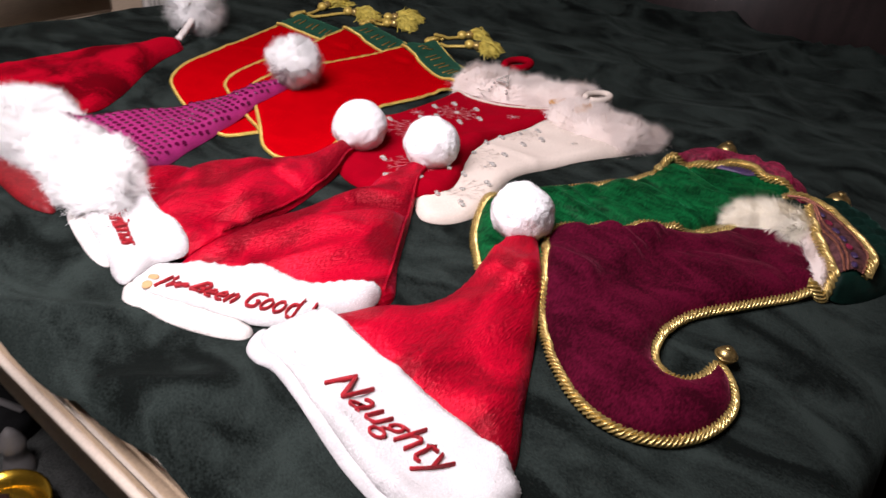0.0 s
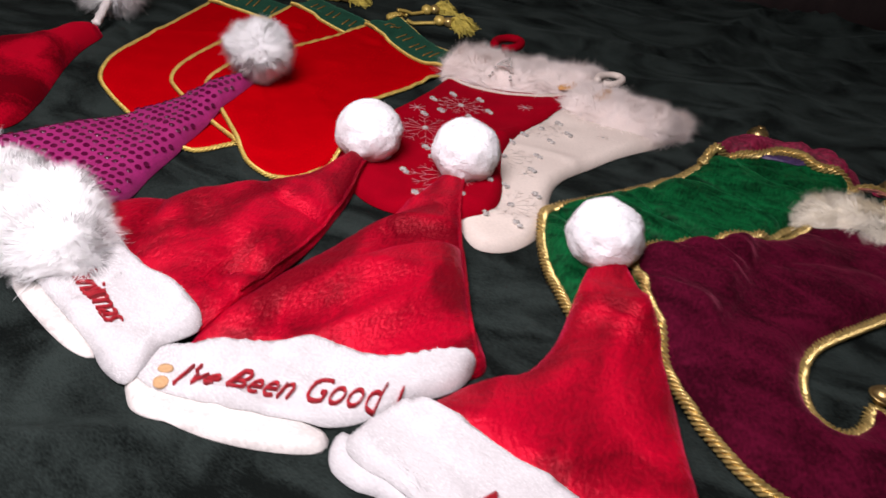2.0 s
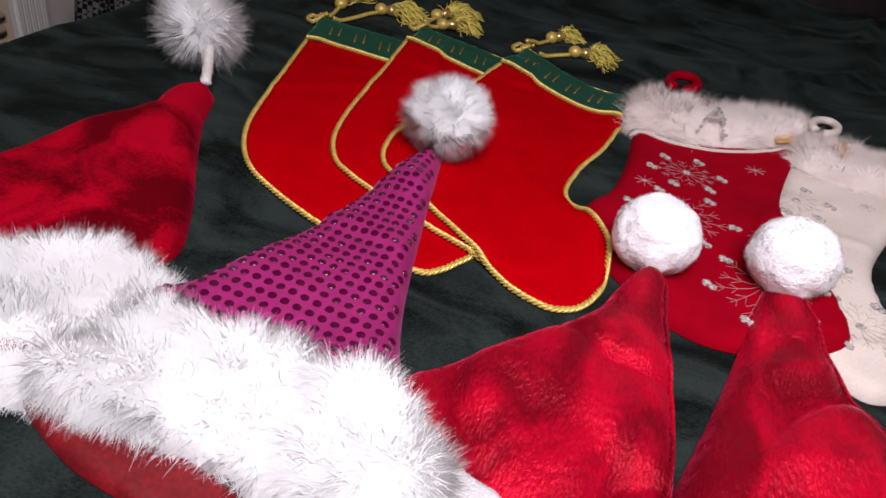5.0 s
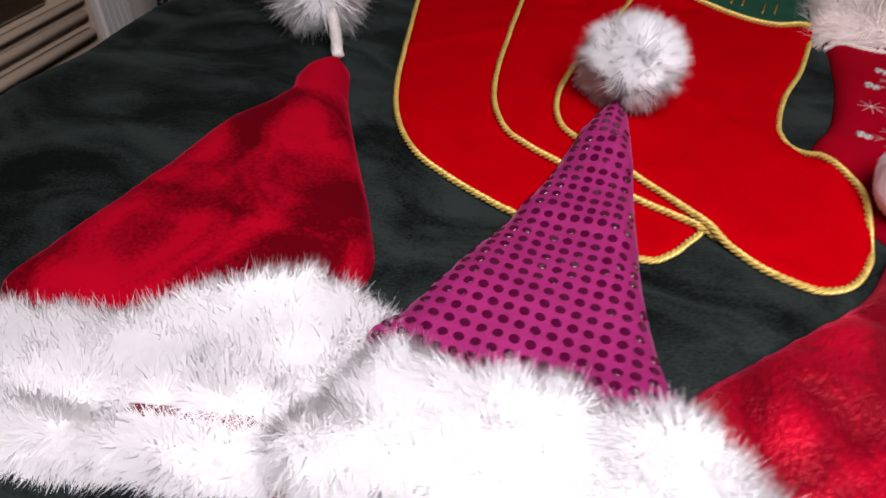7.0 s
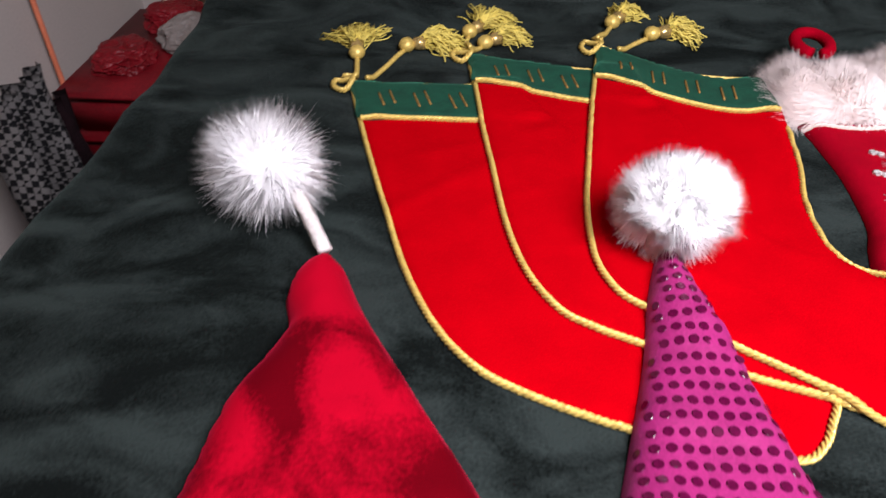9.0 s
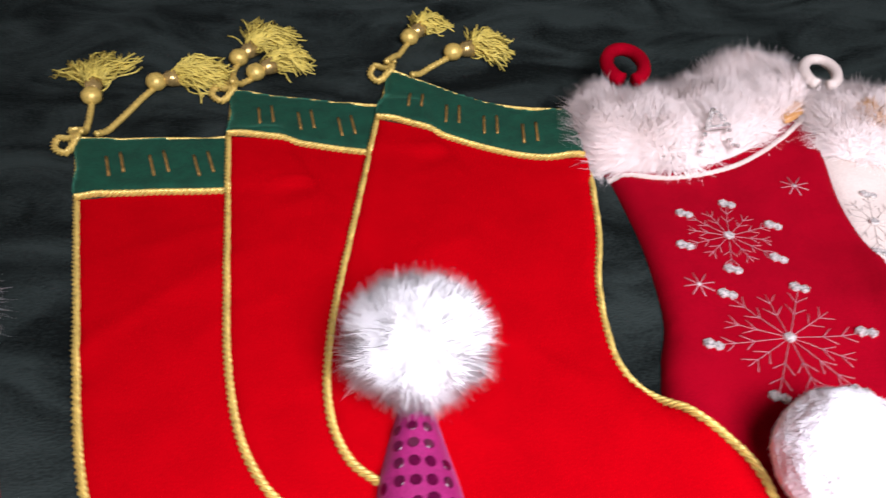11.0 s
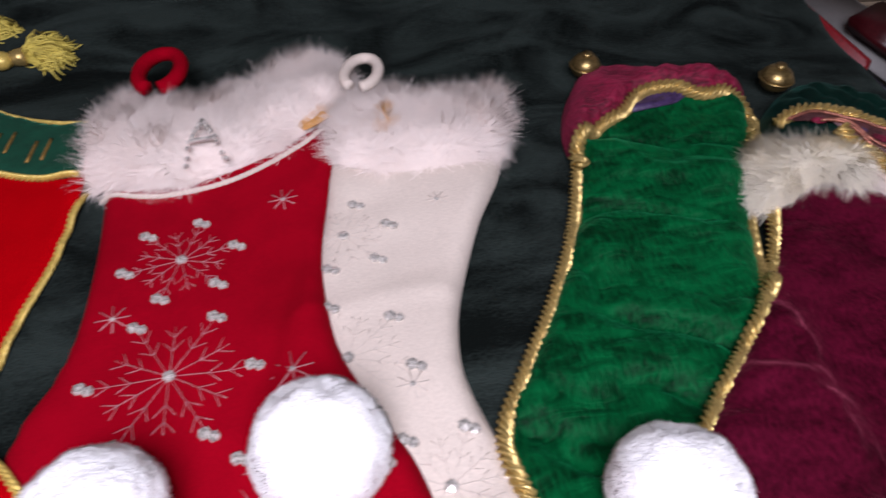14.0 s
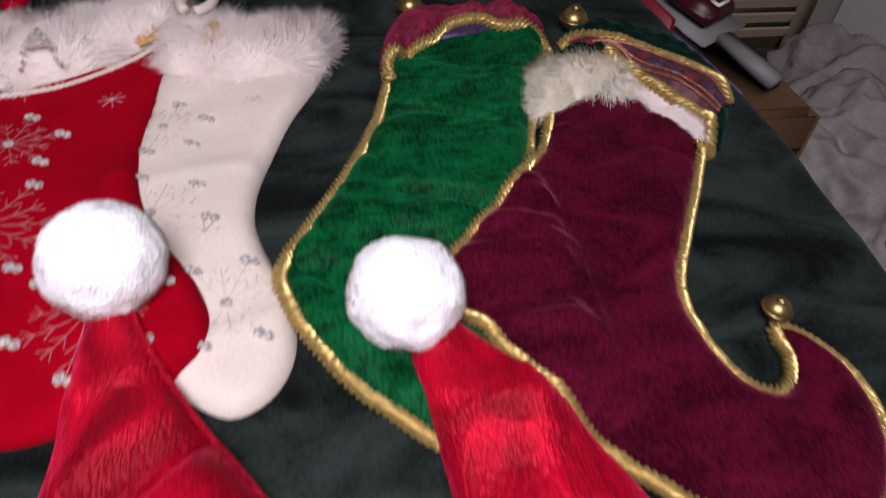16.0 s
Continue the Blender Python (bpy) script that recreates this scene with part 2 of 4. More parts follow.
def edge_distance(poly, x, y):
    p = np.stack([x, y], 1)
    best = np.full(len(p), 9.0)
    for a, b in zip(poly, np.roll(poly, -1, 0)):
        d = b - a
        t = np.clip(((p - a) @ d) / max(d @ d, 1e-12), 0, 1)
        best = np.minimum(best, np.linalg.norm(p - a - t[:, None] * d, axis=1))
    return best


def cushion(outline, thick, edge, step=0.006, folds=None, settle=5, floor=None):
    """A soft flat thing that lies on whatever is below it: its mesh, and the new height of the pile."""
    global TOP
    from mathutils.geometry import delaunay_2d_cdt
    poly = curve(outline, True, step)
    lo, hi = poly.min(0), poly.max(0)
    nx, ny = int((hi[0] - lo[0]) / step) + 1, int((hi[1] - lo[1]) / step) + 1
    qx, qy = np.meshgrid(np.arange(nx), np.arange(ny))
    qx = (lo[0] + step * (qx + 0.5 * (qy % 2))).ravel()
    qy = (lo[1] + step * qy).ravel()
    keep = inside(poly, qx, qy)
    qx, qy = qx[keep], qy[keep]
    keep = edge_distance(poly, qx, qy) > 0.55 * step
    pts = [Vector(p) for p in poly] + [Vector((a, b)) for a, b in zip(qx[keep], qy[keep])]
    res = delaunay_2d_cdt(pts, [], [list(range(len(poly)))], 1, 1e-7)
    xy = np.array([tuple(v) for v in res[0]])
    tris = [list(f) for f in res[2]]
    rest = np.maximum(TOP, box_blur(box_blur(TOP, settle), settle)) if floor is None else np.maximum(TOP, floor)

    def lift(x, y):
        s = np.clip(edge_distance(poly, x, y) / edge, 0, 1)
        prof = np.sqrt(np.clip(1 - (1 - s) ** 2, 0, 1))
        h = thick * prof
        return h + (folds(x, y) * prof if folds else 0), prof
    base = sample(rest, xy[:, 0], xy[:, 1])
    h, prof = lift(xy[:, 0], xy[:, 1])
    n = len(xy)
    upper = np.column_stack([xy, base + np.maximum(h, 0.0005) + 0.0006])
    lower = np.column_stack([xy, base + 0.0002])
    verts = np.vstack([upper, lower])
    faces = []
    for t in tris:
        a, b, c = (xy[i] for i in t)
        if (b[0] - a[0]) * (c[1] - a[1]) - (b[1] - a[1]) * (c[0] - a[0]) < 0:
            t = t[::-1]
        faces += [t, [i + n for i in t[::-1]]]
    rim = collections_edges([f for f in faces[::2]])
    faces += [[b, a, a + n, b + n] for a, b in rim]
    cells = inside(poly, gx.ravel(), gy.ravel())
    hh, _ = lift(gx.ravel()[cells], gy.ravel()[cells])
    flat = TOP.ravel().copy()
    flat[cells] = rest.ravel()[cells] + np.maximum(hh, 0.0005) + 0.0006
    TOP = flat.reshape(TOP.shape)
    return (verts, faces), (upper, np.array(faces[:2 * len(tris):2]))


def collections_edges(tris):
    seen = {}
    for t in tris:
        for a, b in zip(t, t[1:] + t[:1]):
            seen[(a, b)] = seen.get((a, b), 0) + 1
    return [e for e in seen if (e[1], e[0]) not in seen]


RNG = np.random.default_rng(4)


def scatter(surface, count):
    """Random places on a surface, with its normals."""
    v, f = surface
    a, b, c = v[f[:, 0]], v[f[:, 1]], v[f[:, 2]]
    nrm = np.cross(b - a, c - a)
    area = np.linalg.norm(nrm, axis=1)
    pick = RNG.choice(len(f), count, p=area / area.sum())
    r = RNG.random((count, 2))
    r[r.sum(1) > 1] = 1 - r[r.sum(1) > 1]
    p = a[pick] + r[:, :1] * (b - a)[pick] + r[:, 1:] * (c - a)[pick]
    return p, nrm[pick] / np.maximum(area[pick], 1e-12)[:, None]


def fur(roots, normals, length, width, comb=(0, 0, 0), droop=0.3, stray=0.45, clump=0.03, stand=0.34):
    """Tapered bent hairs that lie half over along a surface, their faces outwards: vertices, faces and the surface's normals."""
    n = len(roots)
    flow = np.stack([value_noise(roots[:, 0] + roots[:, 2], roots[:, 1] - roots[:, 2], clump, s) for s in (31, 57, 83)], 1)
    fine = np.stack([value_noise(roots[:, 0] - roots[:, 2], roots[:, 1] + roots[:, 2], clump * 0.35, s) for s in (41, 67, 93)], 1)
    d = stand * normals + np.array(comb) + 0.75 * flow + 0.5 * fine + stray * RNG.normal(size=(n, 3)) * 0.55
    d += normals * np.maximum(0.08 - (d * normals).sum(1), 0)[:, None]
    d /= np.linalg.norm(d, axis=1)[:, None]
    ln = length * RNG.uniform(0.5, 1.15, n)[:, None]
    side = np.cross(d, normals + 0.15 * RNG.normal(size=(n, 3)))
    side /= np.maximum(np.linalg.norm(side, axis=1), 1e-9)[:, None]
    bend = np.array([0, 0, -1.0]) * droop + 0.3 * RNG.normal(size=(n, 3))
    mid = roots + d * ln * 0.5 + bend * ln * 0.08
    tip = roots + d * ln * 0.95 + bend * ln * 0.35
    w = width * RNG.uniform(0.6, 1.2, n)[:, None]
    roots = roots - normals * 0.0015
    v = np.stack([roots - side * w, roots + side * w, mid - side * w * 0.75, mid + side * w * 0.75, tip], 1)
    fn = np.cross(v[:, 1] - v[:, 0], v[:, 3] - v[:, 0])
    flip = (fn * normals).sum(1) < 0
    v[flip] = v[flip][:, [1, 0, 3, 2, 4]]
    k = 5 * np.arange(n)[:, None]
    faces = np.vstack([k + np.array([[0, 1, 3]]), k + np.array([[0, 3, 2]]), k + np.array([[2, 3, 4]])])
    return v.reshape(-1, 3), faces, np.repeat(normals + np.array([0, -0.05, 0.3]), 5, 0)


def fast_part(name, data, material, parent, label=""):
    """As part(), for meshes of triangles alone, quickly."""
    v, f, nrm = data
    me = bpy.data.meshes.new(name)
    me.vertices.add(len(v))
    me.vertices.foreach_set("co", np.asarray(v, np.float32).ravel())
    me.loops.add(3 * len(f))
    me.loops.foreach_set("vertex_index", np.asarray(f, np.int32).ravel())
    me.polygons.add(len(f))
    me.polygons.foreach_set("loop_start", np.arange(0, 3 * len(f), 3, dtype=np.int32))
    me.polygons.foreach_set("use_smooth", [True] * len(f))
    me.update(calc_edges=True)
    me.normals_split_custom_set_from_vertices((nrm / np.linalg.norm(nrm, axis=1)[:, None]).astype(np.float32))
    me.materials.append(material)
    ob = new(name, me)
    ob.parent = parent
    if parent.type == "EMPTY":
        ob.matrix_parent_inverse = parent.matrix_basis.inverted()
    return tagged(ob, label, kind="stuff")


def sweep(line, radius, sides=8, lobes=0, pitch=0.02, depth=0.3, taper=None):
    """A tube along a line; with lobes it is a twisted cord."""
    p = np.asarray(line, float)
    t = np.gradient(p, axis=0)
    t /= np.maximum(np.linalg.norm(t, axis=1), 1e-9)[:, None]
    s = np.concatenate([[0], np.cumsum(np.linalg.norm(np.diff(p, axis=0), axis=1))])
    up = np.array([0.03, 0.02, 1.0])
    side = np.cross(t, up)
    side /= np.maximum(np.linalg.norm(side, axis=1), 1e-9)[:, None]
    upv = np.cross(side, t)
    a = np.linspace(0, 2 * np.pi, sides, endpoint=False)
    r = np.full((len(p), sides), radius, float)
    if lobes:
        ph = lobes * (a[None, :] - 2 * np.pi * s[:, None] / pitch / lobes)
        r *= 1 - depth * (1 - np.abs(np.cos(ph / 2)))
    if taper is not None:
        r *= np.asarray(taper)[:, None]
    v = p[:, None] + r[..., None] * (np.cos(a)[None, :, None] * side[:, None] + np.sin(a)[None, :, None] * upv[:, None])
    v = v.reshape(-1, 3)
    n, f = len(p), []
    for i in range(n - 1):
        for j in range(sides):
            k = (j + 1) % sides
            f.append((i * sides + j, i * sides + k, (i + 1) * sides + k, (i + 1) * sides + j))
    f.append(tuple(range(sides))[::-1])
    f.append(tuple((n - 1) * sides + j for j in range(sides)))
    return v, f


def cord(pts, radius, closed=False, lift=0.6, pitch=0.0050, height=None):
    """A twisted cord that lies on the pile along the points."""
    line = curve(pts, closed, 0.0008)
    z = box_1d(top(line[:, 0], line[:, 1]), 9) + lift * radius if height is None else np.full(len(line), height)
    i, j = ((line[:, 0] - GX) / GD).round().astype(int), ((line[:, 1] - GY) / GD).round().astype(int)
    for di, dj in ((0, 0), (1, 0), (0, 1), (-1, 0), (0, -1)):
        ok = (i + di > 0) & (i + di < GW) & (j + dj > 0) & (j + dj < GH)
        np.maximum.at(TOP, (j[ok] + dj, i[ok] + di), z[ok] + (0.9 if di == dj else 0.3) * radius)
    return sweep(np.column_stack([line, z]), radius, 40 if radius > 0.004 else 24, 5 if radius > 0.004 else 4, pitch, 0.8)


def box_1d(a, k):
    pad = np.pad(a, (k, k), mode="edge")
    return np.convolve(pad, np.ones(2 * k + 1) / (2 * k + 1), "valid")


def ball(x, y, z, r, rough=0.0, seed=0, squash=(1, 1, 1), level=3):
    bm = bmesh.new()
    bmesh.ops.create_icosphere(bm, subdivisions=level, radius=1)
    for v in bm.verts:
        k = r * (1 + rough * noise.noise(v.co * 2.2 + Vector((seed, 0, 0))))
        v.co = Vector((x + v.co.x * k * squash[0], y + v.co.y * k * squash[1], z + v.co.z * k * squash[2]))
    return bm


def blob_surface(bm):
    bm.verts.ensure_lookup_table()
    return np.array([v.co[:] for v in bm.verts]), np.array([[v.index for v in f.verts] for f in bm.faces])


def merge(*items):
    v, f, n = [], [], 0
    for a, b in items:
        v.append(np.asarray(a))
        f += [[i + n for i in q] for q in b]
        n += len(a)
    return np.vstack(v), f


def box(x0, y0, z0, x1, y1, z1, bevel=0.004):
    bm = bmesh.new()
    bmesh.ops.create_cube(bm, size=1)
    for v in bm.verts:
        v.co = Vector(((x0 + x1) / 2 + v.co.x * (x1 - x0), (y0 + y1) / 2 + v.co.y * (y1 - y0), (z0 + z1) / 2 + v.co.z * (z1 - z0)))
    if bevel:
        bmesh.ops.bevel(bm, geom=bm.edges[:], offset=bevel, segments=2, affect="EDGES")
    return bm


# ---- room ----
FLOOR = -0.50


def structure(name, bm, material, label):
    ob = part(name, bm, material, None, "", False)
    return tagged(ob, label, kind="structure")


structure("floor", box(-1.25, -1.8, FLOOR - 0.1, 1.76, 2.25, FLOOR, 0), M_CARPET, "dark grey cut-pile carpet floor")
structure("ceiling", box(-1.25, -1.8, 1.90, 1.76, 2.25, 2.0, 0), M_CEIL, "plain pale ceiling")
structure("wall_west", box(-1.25, -1.8, FLOOR, -1.16, 2.25, 1.90, 0), M_WALL, "pale painted bedroom wall")
structure("wall_east", box(1.66, -1.8, FLOOR, 1.76, 2.25, 1.90, 0), M_WALL, "pale painted bedroom wall")
structure("wall_north", box(-1.16, 2.16, FLOOR, 1.66, 2.25, 1.90, 0), M_WALL, "pale painted bedroom wall")
structure("wall_south", box(-1.16, -1.8, FLOOR, 1.66, -1.7, 1.90, 0), M_WALL, "pale painted bedroom wall")

# panelled door and fluted casing on the west wall
door = structure("door_1", box(-1.158, 0.52, FLOOR, -1.135, 1.355, 1.5, 0.003), M_CREAM, "cream wooden panelled door")
for z0, z1, d in ((-0.225, -0.205, 0.016), (-0.195, -0.175, 0.010), (-0.165, -0.15, 0.014), (0.42, 0.44, 0.012)):
    part("moulding", box(-1.136, 0.55, z0, -1.135 + d, 1.335, z1, 0.004), M_CREAM, door)
part("lower_panel", box(-1.136, 0.62, -0.14, -1.129, 1.27, 0.4, 0.005), M_CREAM, door)
casing = structure("trim_1", box(-1.158, 1.36, FLOOR, -1.128, 1.43, 1.55, 0.003), M_WHITE_PAINT, "white fluted door casing")
for k in range(5):
    part("flute", box(-1.130, 1.366 + 0.0125 * k, FLOOR + 0.01, -1.122, 1.373 + 0.0125 * k, 1.54, 0.003), M_WHITE_PAINT, casing)


def louvre_door(name, x0, x1, label):
    """A closet door of slanted slats between two stiles, on the north wall."""
    ob = structure(name, box(x0, 2.140, FLOOR, x0 + 0.05, 2.158, 1.5, 0.003), M_CREAM, label)
    part("stile", box(x1 - 0.05, 2.140, FLOOR, x1, 2.158, 1.5, 0.003), M_CREAM, ob)
    part("backing", box(x0 + 0.05, 2.154, FLOOR, x1 - 0.05, 2.159, 1.5, 0), M_CREAM, ob)
    me = bpy.data.meshes.new("slat")
    bm = box(x0 + 0.051, -0.004, -0.016, x1 - 0.051, 0.004, 0.016, 0.002)
    bm.to_mesh(me)
    bm.free()
    me.materials.append(M_CREAM)
    for k in range(48):
        s = new("slat", me)
        s.parent = ob
        s.matrix_basis = pose(0, 2.147, FLOOR + 0.05 + 0.04 * k, 24, 0, 0)


louvre_door("door_2", -1.10, -0.62, "cream louvred closet door")
louvre_door("door_3", 1.12, 1.60, "cream louvred closet door")
structure("door_4", box(1.63, 0.9, FLOOR, 1.658, 2.1, 1.5, 0.003), M_WHITE_PAINT, "plain white painted door")

# ---- bed ----
X0, X1, Y0, Y1 = -0.76, 0.705, 0.497, 2.06
bed = thing("bed", 0, 1.3, FLOOR, "full-size bed with thin beige mattress under a blanket", "bed")
mattress = part("mattress", box(X0 + 0.012, Y0 + 0.008, -0.15, X1 - 0.012, Y1, -0.032, 0.008), M_MATTRESS, bed, "tan ticking mattress")
part("top_sheet", box(X0 + 0.010, Y0 + 0.005, -0.062, X1 - 0.010, Y1, -0.028, 0.015), M_SHEET, bed, "pale fitted sheet")
part("piping", sweep(np.array([(x, Y0 + 0.004, -0.075 + 0.005 * math.sin(5 * x)) for x in np.linspace(X0 + 0.04, X1 - 0.04, 60)]), 0.005, 8), M_SHEET, mattress)
part("side_rail", box(X0 + 0.12, Y0 + 0.14, -0.20, X0 + 0.16, Y1, -0.15, 0.003), M_BRASS, bed)
part("side_rail", box(X1 - 0.16, Y0 + 0.14, -0.20, X1 - 0.12, Y1, -0.15, 0.003), M_BRASS, bed)
for px, py in ((X0 + 0.14, Y0 + 0.2), (X1 - 0.14, Y0 + 0.2), (X0 + 0.14, Y1 - 0.1), (X1 - 0.14, Y1 - 0.1)):
    part("leg", box(px - 0.02, py - 0.02, FLOOR, px + 0.02, py + 0.02, -0.15, 0.004), M_BRASS, bed)
# Made-up dark panel for the darkness at the far end of the bed.
M_DARK_PANEL = mat("dark_panel_brown", (0.02, 0.012, 0.012), 0.5, 0.5, 12, 200, 0.1, stretch=(4, 1, 1))
part("dark_head_panel", box(X0 + 0.02, 2.09, FLOOR, X1 - 0.02, 2.13, 0.45, 0.01), M_DARK_PANEL, bed, "dark panel added at the head end of the bed")


def hang(p, lo, hi, below, above, r=0.035):
    """Bends a sheet coordinate down over the edges of the mattress: the new coordinate, and the drop."""
    q, z = p.copy(), np.zeros_like(p)
    for sign, e in ((-1, lo), (1, hi)):
        d = sign * (p - e) + r
        m = d > 0
        ang = np.clip(d / r, 0, np.pi / 2)
        q = np.where(m, e - sign * r + sign * r * np.sin(ang), q)
        z = np.where(m, -r * (1 - np.cos(ang)) - np.maximum(d - r * np.pi / 2, 0), z)
    return q, z


def blanket_mesh():
    d = 0.011
    xs, ys = np.arange(X0 - 0.36, X1 + 0.36, d), np.arange(Y0 - 0.30, Y1 + 0.05, d)
    x, y = np.meshgrid(xs, ys)
    # the foot end hangs unevenly
    foot = 0.009 + 0.006 * value_noise(xs, xs * 0, 0.2, 4) - 0.010 * np.exp(-((xs - 0.30) / 0.07) ** 2) + 0.20 * np.clip((xs - 0.42) / 0.25, 0, 1) + 0.08 * np.clip((-xs - 0.08) / 0.3, 0, 1)
    sc = np.where(y < Y0, foot[None, :] / 0.30, 1)
    yy = np.where(y < Y0, Y0 + (y - Y0) * sc, y)
    qx, zx = hang(x, X0, X1, 0, 0)
    qy, zy = hang(yy, Y0, Y1 + 1, 0, 0)
    z = blanket_z(x, yy) + np.minimum(zx, zy) + 0.0 * x
    side = np.clip(-np.minimum(zx, zy) / 0.1, 0, 1)
    qx = qx + side * 0.012 * np.sin(yy * 21 + 3 * value_noise(x, yy, 0.2, 5)) * np.sign(x)
    qy = qy - (zy < zx) * side * 0.012 * np.sin(x * 19 + 3 * value_noise(x, yy, 0.2, 6))
    v = np.stack([qx, qy, z], -1).reshape(-1, 3)
    h, w = x.shape
    i = (np.arange(h - 1)[:, None] * w + np.arange(w - 1)[None, :]).ravel()
    f = np.stack([i, i + 1, i + 1 + w, i + w], 1)
    return v, f


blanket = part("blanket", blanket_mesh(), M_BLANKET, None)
tagged(blanket, "rumpled dark green fleece blanket spread over the bed", "blanket")

# ---- things on the bed ----


def fur_cuff(name, outline, thick, edge, material, parent, count, length, width=0.0005, comb=(0, 0, 0), label="", folds=None, droop=0.35):
    data, surf = cushion(outline, thick, edge, 0.007, folds)
    ob = part(name, data, material, parent, label)
    p, n = scatter(surf, count)
    fast_part("fur", fur(p, n, length, width, comb, droop), material, ob)
    return ob


def pompom(x, y, z, r, material, parent, count, length, seed, squash=(1, 1, 1), width=0.0005, label="", spread=0.022):
    bm = ball(x, y, z, r - length * 0.45, 0.08, seed, squash)
    surf = blob_surface(bm)
    ob = part("pompom", bm, material, parent, label)
    p, n = scatter(surf, count)
    fast_part("fur", fur(p, n, length, width, (0, 0, 0), 0.1, 0.3, spread, 0.8), material, ob)
    return ob


def plush_pompom(x, y, z, r, parent, seed):
    """A tight round pompom of short pile with a slightly lumpy, fuzzy surface."""
    bm = ball(x, y, z, r - 0.001, 0.07, seed, (1, 1, 0.95), 5)
    for v in bm.verts:
        c = v.co - Vector((x, y, z))
        v.co += c.normalized() * 0.0011 * noise.noise(v.co * 260)
    surf = blob_surface(bm)
    ob = part("pompom", bm, M_POMPOM, parent, "tight white plush pompom")
    p, n = scatter(surf, 9000)
    fast_part("fuzz", fur(p, n, 0.0020, 0.00022, (0, 0, 0), 0.05, 0.5, 0.02, 0.9), M_FUR, ob)
    return ob


def lettering(text, start, end, height, parent, lift=0.0042):
    """Slanted embroidered words from start to end, laid on the cloth."""
    cu = bpy.data.curves.new("lettering", "FONT")
    cu.body, cu.size, cu.shear, cu.offset, cu.extrude, cu.resolution_u = text, 1.0, 0.45, -0.02, 0.0, 3
    tmp = new("lettering", cu)
    me = bpy.data.meshes.new_from_object(tmp.evaluated_get(bpy.context.evaluated_depsgraph_get()))
    bpy.data.objects.remove(tmp)
    bm = bmesh.new()
    bm.from_mesh(me)
    bmesh.ops.triangulate(bm, faces=bm.faces[:])
    ext = bmesh.ops.extrude_face_region(bm, geom=bm.faces[:])
    raised = {v for v in ext["geom"] if isinstance(v, bmesh.types.BMVert)}
    xs = [v.co.x for v in bm.verts]
    a, b = Vector(start), Vector(end)
    along = (b - a)
    up = Vector((-along.y, along.x)).normalized() * height
    for v in bm.verts:
        p = a + along * ((v.co.x - min(xs)) / (max(xs) - min(xs))) + up * v.co.y
        v.co = Vector((p.x, p.y, float(top(p.x, p.y)) + (lift if v in raised else -0.0005)))
    bmesh.ops.recalc_face_normals(bm, faces=bm.faces[:])
    return part("embroidery", bm, M_THREAD, parent, "red embroidered script", False)


def both(f, g):
    return lambda x, y: f(x, y) + g(x, y)


# -- snowflake stockings --
def bar(p, q, w, lift=0.0005, segs=5):
    t = np.linspace(0, 1, segs)[:, None]
    line = np.array(p)[None] * (1 - t) + np.array(q)[None] * t
    return sweep(np.column_stack([line, top(line[:, 0], line[:, 1]) + lift]), w, 5)


def gem(x, y, r, parent):
    bm = bmesh.new()
    bmesh.ops.create_icosphere(bm, subdivisions=1, radius=1)
    z = float(top(x, y))
    for v in bm.verts:
        v.co = Vector((x + v.co.x * r, y + v.co.y * r, z + 0.6 * r * v.co.z + 0.2 * r))
    return part("rhinestone", bm, M_GEM, parent, "", False)


def snowflake(x, y, r, turn, parent, gems=True, thread=None):
    """An embroidered flake of twelve branched rays with a stone at every other tip."""
    bars, stones = [], []
    for k in range(12):
        a = turn + k * math.pi / 6
        ln = r * (1.0 if k % 2 == 0 else 0.8)
        c, s = math.cos(a), math.sin(a)
        bars.append(bar((x, y), (x + ln * c, y + ln * s), 0.00024))
        for f in ((0.45, 0.7) if k % 2 == 0 else (0.5, 0.78)):
            for sg in (-0.7, 0.7):
                b = a + sg
                l2 = 0.2 * r
                bars.append(bar((x + ln * f * c, y + ln * f * s), (x + ln * f * c + l2 * math.cos(b), y + ln * f * s + l2 * math.sin(b)), 0.00025, segs=3))
        if k % 2 == 0 and gems:
            stones.append((x + ln * c, y + ln * s))
    ob = part("snowflake", merge(*bars), thread or M_SILVER, parent, "silver-thread snowflake")
    if gems:
        gem(x, y, 0.0045, ob)
        for gx_, gy_ in stones:
            gem(gx_ - 0.0020, gy_ + 0.001, 0.0046, ob)
            gem(gx_ + 0.0034, gy_ - 0.0015, 0.0040, ob)


def small_star(x, y, r, parent, thread=None):
    bars = [bar((x - r * math.cos(a), y - r * math.sin(a)), (x + r * math.cos(a), y + r * math.sin(a)), 0.0004, segs=3) for a in (0.1, 0.9, 1.7, 2.5)]
    ob = part("snowflake", merge(*bars), thread or M_SILVER, parent, "small silver-thread star")
    gem(x, y, 0.002, ob)


def loop(x, y, r, turn, material, parent, z=0.02, wide=0.009):
    """A hanging loop of flat strap that stands up from the pile."""
    a = np.linspace(-1.25, math.pi + 1.25, 24)
    c, s = math.cos(turn), math.sin(turn)
    u, v = r * np.cos(a) * 0.75, r * np.sin(a) * 1.25
    line = np.column_stack([x + c * u - s * v, y + s * u + c * v, np.full(24, z)])
    return part("hanging_loop", sweep(line, wide * 0.5, 8), material, parent)


